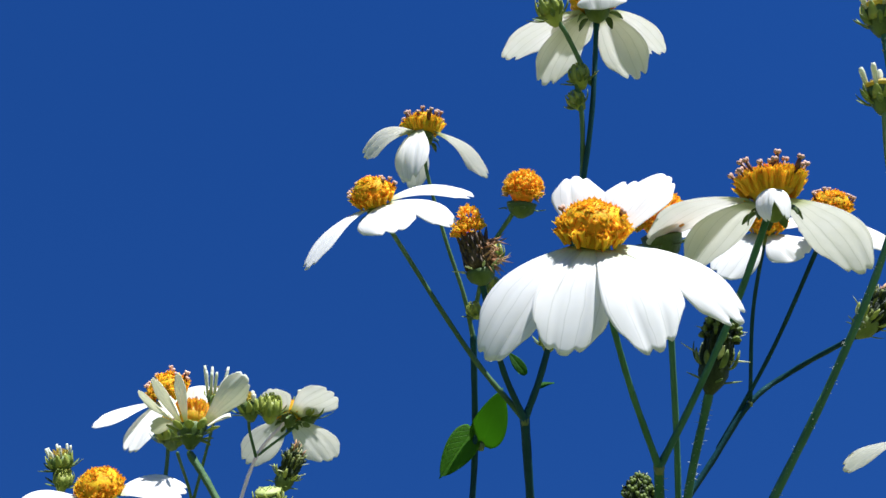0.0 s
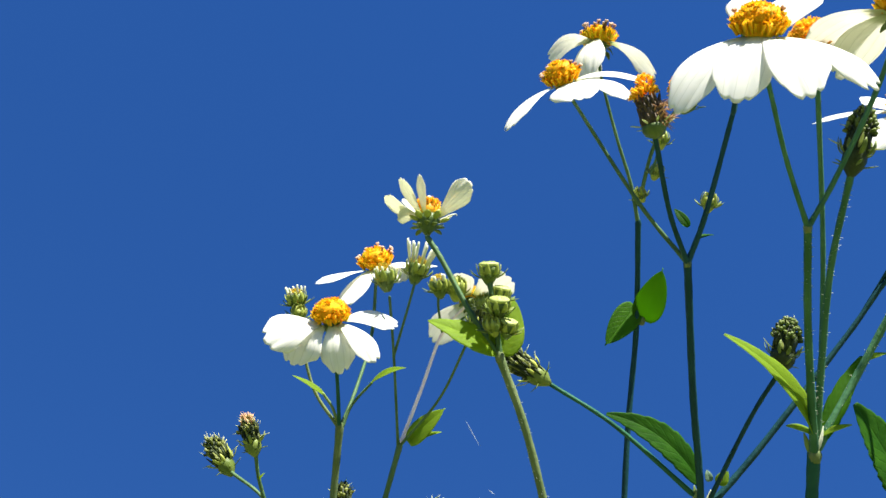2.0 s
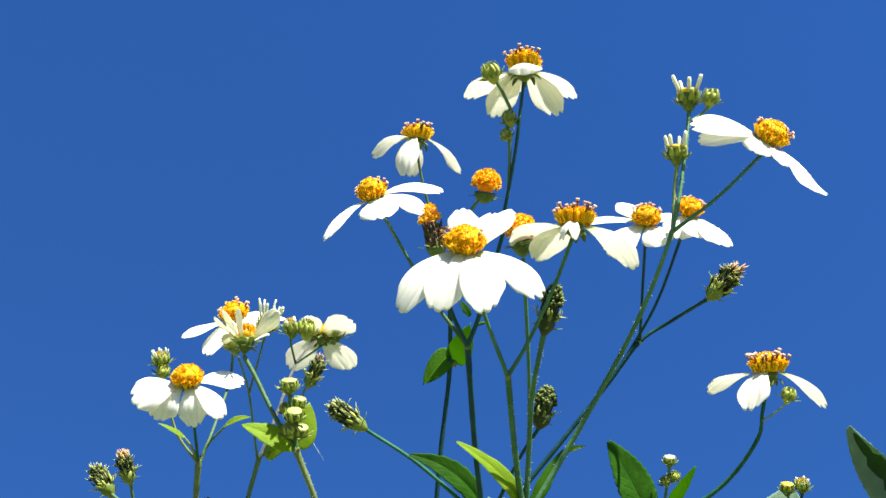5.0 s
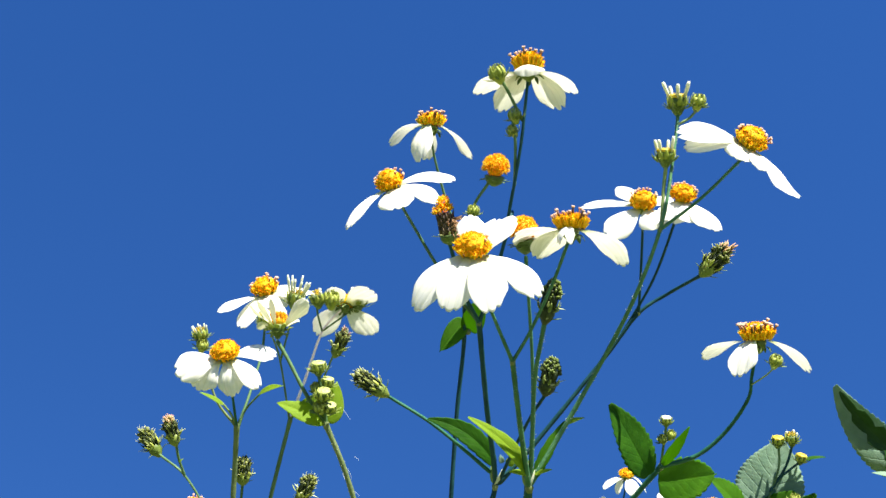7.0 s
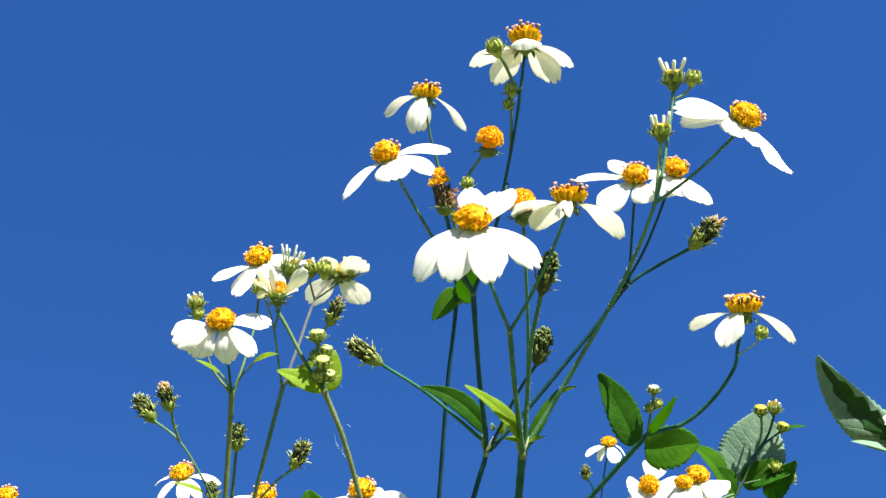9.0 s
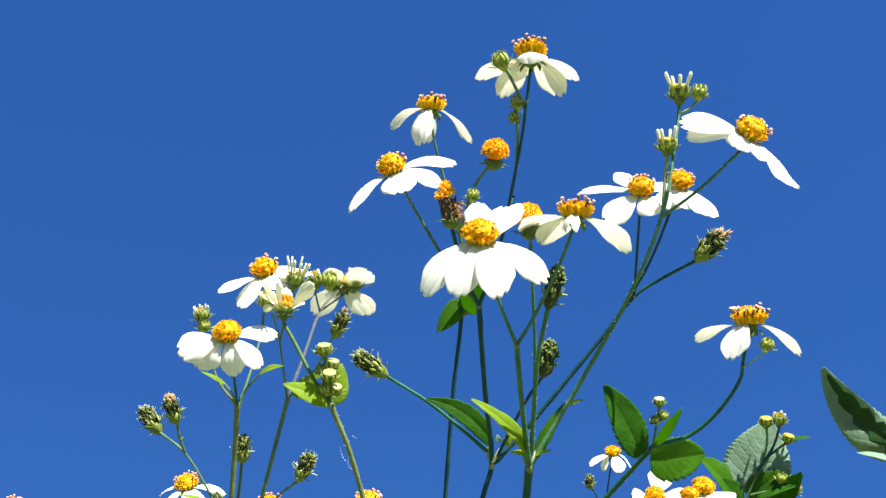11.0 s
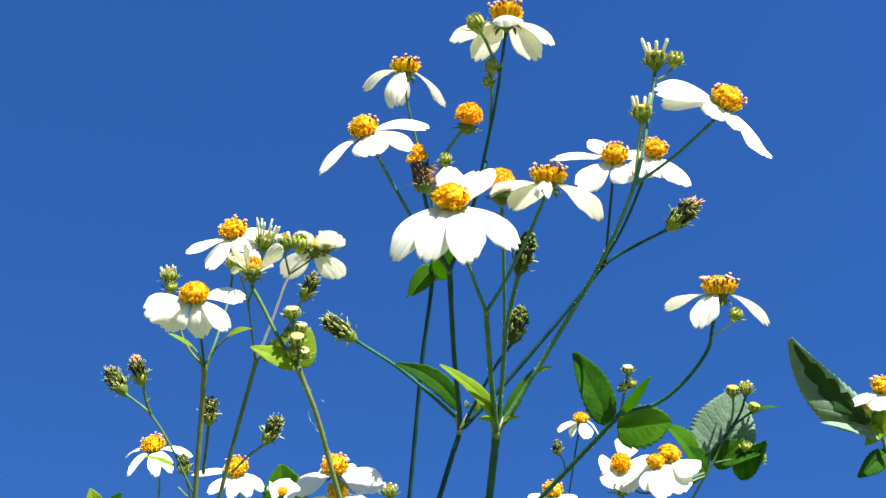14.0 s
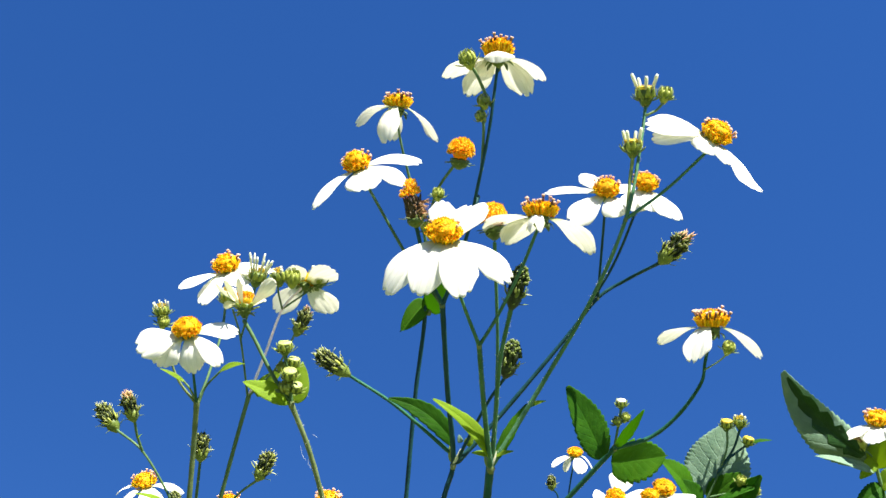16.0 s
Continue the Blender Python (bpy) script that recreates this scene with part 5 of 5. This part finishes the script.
seed_head(plant_i, (-0.0952, 0.2236, 0.9894), (-0.1032, 0.2192, 0.9989), 6.2, seed=82, label="dark ripening seed head with pale bristles")
seed_head(plant_i, (-0.0870, 0.2147, 0.9913), (-0.0907, 0.2105, 1.0009), 5.9, seed=83, wilt=20, label="seed head with a withered brown crown")
leaf(plant_i, (-0.0857, 0.2178, 0.9865), (-0.0840, 0.2156, 0.9873), 1.0, (-0.0441, -0.6647, 0.7458), LEAF_YOUNG, teeth=0, seed=84, label="tiny stalk bract")
stem(plant_i, [(-0.0701, 0.2463, 0.9684), (-0.0690, 0.2398, 0.9793), (-0.0685, 0.2368, 0.9843)], 0.70, 0.55, name="seed_stalk")
seed_head(plant_i, (-0.0684, 0.2371, 0.9836), (-0.0687, 0.2327, 0.9939), 7.2, seed=85, label="dark ripening seed head with pale bristles")
leaf(plant_i, (-0.0764, 0.2308, 0.9675), (-0.0865, 0.2269, 0.9694), 2.2, (0.2393, -0.7023, 0.6705), LEAF_YOUNG, teeth=0, bend=0.15, seed=86, label="slim curved green leaf")
# pink-stalked flower cluster

plant_j = plant_at(-0.088, 0.322, 0.0, "wildflower with a pinkish stalk and a cluster of buds")
stem(plant_j, [(-0.0876, 0.3222, 0.0000), (-0.0902, 0.3234, 0.3500), (-0.0928, 0.3246, 0.7154), (-0.0803, 0.2970, 0.9223), (-0.0728, 0.2818, 0.9529), (-0.0686, 0.2731, 0.9704), (-0.0627, 0.2612, 0.9944), (-0.0583, 0.2530, 1.0117)], 1.30, 0.90, STEM)
stem(plant_j, [(-0.0583, 0.2530, 1.0117), (-0.0531, 0.2481, 1.0279), (-0.0478, 0.2424, 1.0439), (-0.0405, 0.2390, 1.0523)], 0.72, 0.48, STEM_PINK, name="flower_stalk", label="pinkish smooth stalk")
stem(plant_j, [(-0.0587, 0.2528, 1.0122), (-0.0573, 0.2225, 1.0250), (-0.0546, 0.1945, 1.0262)], 0.50, 0.40, name="bud_stalk")
stem(plant_j, [(-0.0573, 0.2225, 1.0250), (-0.0538, 0.2140, 1.0330), (-0.0516, 0.2092, 1.0402)], 0.45, 0.40, name="bud_stalk")
bud(plant_j, (-0.0551, 0.1882, 1.0287), (-0.1513, -0.5728, 0.8056), 3.1, seed=87, nubs=9, tall=0.45, label="plump bud with short creamy petal tips")
bud(plant_j, (-0.0512, 0.2079, 1.0440), (0.2065, -0.5161, 0.8313), 3.4, seed=88, nubs=12, tall=1.7, label="bud bursting into creamy petals")
stem(plant_j, [(-0.0478, 0.2424, 1.0439), (-0.0486, 0.2352, 1.0476), (-0.0484, 0.2308, 1.0493)], 0.40, 0.40, name="bud_stalk")
stem(plant_j, [(-0.0472, 0.2421, 1.0445), (-0.0398, 0.2416, 1.0506), (-0.0354, 0.2425, 1.0554)], 0.40, 0.40, name="bud_stalk")
bud(plant_j, (-0.0484, 0.2294, 1.0526), (-0.1513, -0.5728, 0.8056), 3.2, seed=89, nubs=4, label="small green flower bud")
bud(plant_j, (-0.0434, 0.2312, 1.0532), (0.0532, -0.5715, 0.8189), 3.4, seed=90, label="small green flower bud")
bud(plant_j, (-0.0351, 0.2415, 1.0578), (0.1531, -0.5621, 0.8128), 4.2, seed=91, nubs=3, label="bud showing creamy petal edges")
flower(plant_j, (-0.0400, 0.2402, 1.0539), (-0.0120, 0.2661, 0.9639), 3.7, [(133, -18, 18.0, 10.0), (55, -9, 18.0, 11.2), (-38, 3, 15.3, 11.2), (-114, 8, 10.4, 8.8)], seed=92, anthers=7, h=0.8, arch=14, label="white flower head with an orange disc")
stem(plant_j, [(-0.0579, 0.2528, 1.0123), (-0.0454, 0.2347, 1.0189), (-0.0351, 0.2059, 1.0226)], 0.50, 0.45, STEM, name="seed_stalk")
seed_head(plant_j, (-0.0347, 0.2061, 1.0222), (-0.0307, 0.2020, 1.0320), 5.8, seed=93, wilt=9, label="withering head with shrivelled florets")
leaf(plant_j, (-0.0555, 0.2518, 1.0127), (-0.0452, 0.2465, 1.0216), 6.0, (-0.0861, -0.9867, -0.1378), LEAF_YOUNG, teeth=0, blunt=0.8, bend=0.12, seed=94, label="rounded sunlit leaf at a stalk node")
leaf(plant_j, (-0.0550, 0.2517, 1.0130), (-0.0460, 0.2499, 1.0157), 2.2, (0.0689, -0.9317, 0.3568), LEAF_YOUNG, teeth=0, blunt=0.4, seed=95, label="slim green leaf")
stem(plant_j, [(-0.0605, 0.2507, 0.9697), (-0.0525, 0.2356, 0.9733), (-0.0451, 0.2254, 0.9762)], 0.55, 0.50, STEM, name="seed_stalk")
seed_head(plant_j, (-0.0451, 0.2254, 0.9762), (-0.0402, 0.2211, 0.9867), 6.3, seed=96, label="dark ripening seed head with pale bristles")
# stem with the half-opened flower and packed buds

plant_k = plant_at(-0.012, 0.191, 0.0, "wildflower with a half-opened flower and packed buds")
stem(plant_k, [(-0.0124, 0.1905, 0.0000), (0.0003, 0.2086, 0.3500), (0.0130, 0.2267, 0.7170), (0.0025, 0.1962, 0.9159), (-0.0066, 0.1750, 0.9422), (-0.0118, 0.1629, 0.9572), (-0.0169, 0.1507, 0.9722), (-0.0219, 0.1424, 0.9827)], 1.30, 0.82, STEM_OLIVE, hairy=True)
stem(plant_k, [(-0.0219, 0.1424, 0.9827), (-0.0275, 0.1391, 0.9898), (-0.0330, 0.1360, 0.9985), (-0.0358, 0.1348, 1.0024)], 0.60, 0.55, name="flower_stalk")
half_open_flower(plant_k, (-0.0363, 0.1345, 1.0070), (-0.04, -0.12, 0.99), 2.3, [(-9, 40, 10.4, 5.2, -45, 0), (159, 32, 11.8, 4.8, 30, 0), (-135, 40, 9.0, 2.6, 0, 0), (-105, 50, 8.2, 1.7, 0, 0), (-163, -4, 5.8, 3.8, 30, 0), (42, 25, 6.5, 4.4, 0, 0), (98, 65, 7.2, 3.4, 0, 0), (151, 45, 8.2, 4.0, 0, 0)], seed=97, label="half-opened flower with upright creamy petals")
stem(plant_k, [(-0.0219, 0.1422, 0.9830), (-0.0231, 0.1382, 0.9902), (-0.0243, 0.1362, 0.9949)], 0.55, 0.50, name="bud_stalk")
bud(plant_k, (-0.0244, 0.1355, 0.9965), (-0.0494, -0.5718, 0.8189), 2.1, seed=98, top=CREAM, flat=True, label="flat-topped green bud")
bud(plant_k, (-0.0221, 0.1351, 0.9890), (0.0617, -0.7292, 0.6815), 2.1, seed=99, top=CREAM, flat=True, label="tight green bud with a pale top")
bud(plant_k, (-0.0204, 0.1373, 0.9861), (0.1704, -0.7304, 0.6614), 1.8, seed=100, top=CREAM, flat=True, label="tight green bud")
bud(plant_k, (-0.0231, 0.1364, 0.9860), (-0.2452, -0.7330, 0.6345), 1.8, seed=101, label="tight green bud")
bud(plant_k, (-0.0220, 0.1379, 0.9932), (0.1639, -0.5697, 0.8054), 1.8, seed=102, top=CREAM, flat=True, label="tight green bud")
bud(plant_k, (-0.0250, 0.1384, 0.9917), (-0.3430, -0.6357, 0.6916), 1.6, seed=103, label="small green flower bud")
leaf(plant_k, (-0.0225, 0.1421, 0.9833), (-0.0346, 0.1375, 0.9868), 5.7, (0.0922, -0.9581, 0.2712), LEAF_YOUNG, blunt=0.3, teeth=3, bend=0.12, seed=104, label="short bright yellow-green leaf")
leaf(plant_k, (-0.0218, 0.1430, 0.9835), (-0.0201, 0.1411, 0.9943), 6.6, (0.4258, -0.8728, -0.2387), LEAF_YOUNG, blunt=0.6, teeth=0, bend=0.08, seed=105, label="rounded yellow-green leaf")
# flowers farther down in the patch

plant_l = plant_at(-0.104, 0.348, 0.0, "lower wildflower with a drooping white flower")
stem(plant_l, [(-0.1045, 0.3481, 0.0000), (-0.1080, 0.3494, 0.3500), (-0.1115, 0.3507, 0.7039), (-0.1132, 0.3449, 0.9186), (-0.1132, 0.3414, 0.9534), (-0.1132, 0.3394, 0.9733), (-0.1158, 0.3325, 0.9871)], 0.70, 0.50, STEM)
flower(plant_l, (-0.1161, 0.3320, 0.9883), (-0.1542, -0.5449, 0.8242), 4.8, [(-122, -17, 18.6, 6.2, 20), (-80, -27, 16.5, 5.4), (-50, -31, 16.0, 5.4), (-14, -12, 18.6, 6.8), (170, -14, 15.0, 5.0)], seed=106, anthers=9, h=0.9, arch=30, rim=86, label="white flower head with an orange disc")
seed_head(plant_l, (-0.0861, 0.2814, 0.9711), (-0.0880, 0.2777, 0.9796), 5.8, seed=107, label="dark ripening seed head with pale bristles")
stem(plant_l, [(-0.0960, 0.3094, 0.9694), (-0.0865, 0.2935, 0.9643), (-0.0861, 0.2814, 0.9711)], 0.50, 0.45, name="seed_stalk")

plant_m = plant_at(-0.077, 0.376, 0.0, "lower wildflower with a white flower")
stem(plant_m, [(-0.0772, 0.3756, 0.0000), (-0.0766, 0.3651, 0.3500), (-0.0759, 0.3545, 0.7012), (-0.0756, 0.3427, 0.9159), (-0.0756, 0.3392, 0.9507), (-0.0756, 0.3372, 0.9706), (-0.0774, 0.3330, 0.9803)], 0.70, 0.50, STEM)
flower(plant_m, (-0.0775, 0.3327, 0.9810), (-0.0411, -0.7096, 0.7034), 4.8, [(178, -7, 21.3, 5.4), (-122, -4, 17.6, 6.0), (-88, -8, 16.2, 6.2), (-58, -14, 15.6, 5.8), (-30, -17, 15.6, 5.4)], seed=108, anthers=8, h=1.0, arch=14, rim=91, label="white flower head with an orange disc")

plant_n = plant_at(-0.016, 0.255, 0.0, "lower wildflower with two white flowers")
stem(plant_n, [(-0.0161, 0.2549, 0.0000), (-0.0164, 0.2456, 0.3500), (-0.0167, 0.2362, 0.6884), (-0.0169, 0.2250, 0.9031), (-0.0169, 0.2215, 0.9379), (-0.0169, 0.2195, 0.9578), (-0.0184, 0.2148, 0.9666)], 0.80, 0.55, STEM)
flower(plant_n, (-0.0184, 0.2135, 0.9673), (-0.0470, -0.6310, 0.7744), 4.0, [(-136, -10, 15.9, 9.4), (-25, -12, 16.7, 11.2), (18, -31, 10.5, 10.0), (165, -34, 8.9, 8.8)], seed=109, anthers=13, h=0.95, arch=24, rim=91, label="white flower head with an orange disc")
flower(plant_n, (-0.0148, 0.1974, 0.9580), (-0.0342, -0.7849, 0.6187), 3.0, [(-127, 0, 9.9, 8.8), (-38, -6, 10.5, 8.8), (-82, -3, 11.0, 8.8)], seed=110, anthers=4, h=1.0, arch=14, label="white flower head with an orange disc")
stem(plant_n, [(-0.0139, 0.2153, 0.9592), (-0.0142, 0.2018, 0.9541), (-0.0149, 0.1987, 0.9571)], 0.60, 0.50, STEM, name="flower_stalk")
flower(plant_n, (-0.0320, 0.1981, 0.9572), (-0.0325, -0.8012, 0.5975), 1.5, [(-169, 41, 4.9, 7.5), (122, 18, 4.5, 7.5), (65, 6, 5.1, 7.5), (-26, 10, 5.0, 7.5)], seed=111, anthers=0, h=0.8, arch=8, label="white flower head with an orange disc")
stem(plant_n, [(-0.0161, 0.2149, 0.9599), (-0.0300, 0.2019, 0.9505), (-0.0320, 0.1985, 0.9563)], 0.60, 0.50, STEM, name="flower_stalk")
bud(plant_n, (0.0010, 0.1997, 0.9604), (-0.0523, -0.5466, 0.8358), 2.3, seed=112, nubs=5, label="bud bursting into creamy petals")
stem(plant_n, [(-0.0147, 0.2149, 0.9600), (-0.0005, 0.2019, 0.9551), (0.0009, 0.2004, 0.9588)], 0.50, 0.45, name="bud_stalk")
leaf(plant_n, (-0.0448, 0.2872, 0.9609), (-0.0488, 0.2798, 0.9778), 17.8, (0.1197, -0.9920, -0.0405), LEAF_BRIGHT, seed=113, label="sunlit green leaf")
leaf(plant_n, (-0.1207, 0.2869, 0.9556), (-0.1234, 0.2833, 0.9637), 6.7, (0.4343, -0.9005, 0.0196), LEAF_YOUNG, seed=114, label="sunlit yellow-green leaf tip")
leaf(plant_n, (-0.1170, 0.2957, 0.9569), (-0.1140, 0.2927, 0.9641), 6.8, (-0.2126, -0.9742, 0.0757), LEAF, seed=115, label="dark green leaf tip")

plant_o = plant_at(-0.193, 0.349, 0.0, "wildflower at the patch edge with a white flower")
stem(plant_o, [(-0.1926, 0.3486, 0.0000), (-0.1904, 0.3411, 0.3500), (-0.1882, 0.3336, 0.6946), (-0.1871, 0.3234, 0.9093), (-0.1871, 0.3199, 0.9441), (-0.1871, 0.3179, 0.9640), (-0.1864, 0.3151, 0.9704)], 0.70, 0.50, STEM)
flower(plant_o, (-0.1862, 0.3147, 0.9713), (-0.0228, -0.6417, 0.7666), 4.4, [(-113, 9, 12.3, 8.8), (-54, -20, 11.3, 8.8), (-20, -19, 11.7, 8.8)], seed=116, anthers=9, h=0.95, arch=20, rim=93, label="white flower head with an orange disc")

plant_p = plant_at(0.056, 0.289, 0.0, "low wildflower with an orange-centred flower")
stem(plant_p, [(0.0560, 0.2894, 0.0000), (0.0563, 0.2830, 0.3500), (0.0567, 0.2765, 0.6955), (0.0569, 0.2668, 0.9102), (0.0569, 0.2633, 0.9450), (0.0569, 0.2613, 0.9649), (0.0566, 0.2592, 0.9697)], 0.60, 0.50, STEM)
flower(plant_p, (0.0565, 0.2587, 0.9709), (-0.0470, -0.6310, 0.7744), 3.4, [(-147, -10, 10.4, 8.8), (-44, -4, 10.2, 8.8), (-92, -11, 9.5, 8.8)], seed=117, anthers=9, h=0.95, arch=20, rim=91, label="white flower head with an orange disc")

# collars where the branches part
for owner, place, size in ((plant_a, (0.0090, 0.2252, 1.0402), 1.0), (plant_b, (0.0153, 0.1736, 1.0246), 0.85), (plant_b, (0.0212, 0.2187, 0.9841), 1.05),
                           (plant_b, (0.0667, 0.1993, 1.0396), 0.62), (plant_c, (0.0318, 0.1510, 0.9709), 1.15), (plant_c, (0.0267, 0.1179, 0.9943), 0.68),
                           (plant_c, (0.0619, 0.1120, 1.0281), 0.55), (plant_d, (0.0769, 0.2303, 0.9960), 1.0), (plant_h, (-0.0655, 0.2092, 0.9973), 0.95),
                           (plant_j, (-0.0583, 0.2530, 1.0117), 0.85), (plant_k, (-0.0219, 0.1424, 0.9827), 0.85)):
    stem_node(owner, place, (0.0, -0.3, 1.0), size)


# ---- spider silk ----
def silk(pts, r, name="spider_thread"):
    bm = bmesh.new()
    path = spline(pts, 8)
    o = path[0].copy()
    tube(bm, path, [r * (0.3 + math.sin(math.pi * min(1, (i + 1) / len(path)))) for i in range(len(path))], 4)
    bm.transform(Matrix.Translation(-o))
    me = bpy.data.meshes.new(name)
    bm.to_mesh(me)
    bm.free()
    me.materials.append(WEB)
    ob = new(name, me)
    ob.location = o
    return tagged(ob, "fine white strand of spider silk by a stem", "spider silk", "strands of silk")
silk([(-0.0389, 0.2448, 1.0173), (-0.0370, 0.2478, 1.0149), (-0.0350, 0.2508, 1.0124)], 0.00005)
silk([(-0.0326, 0.2373, 0.9923), (-0.0306, 0.2396, 0.9893), (-0.0308, 0.2420, 0.9858), (-0.0276, 0.2451, 0.9833)], 0.00005)
silk([(-0.0337, 0.2377, 0.9914), (-0.0331, 0.2398, 0.9887), (-0.0314, 0.2407, 0.9867)], 0.00005)
silk([(-0.0309, 0.2445, 0.9972), (-0.0292, 0.2459, 0.9963)], 0.00005)
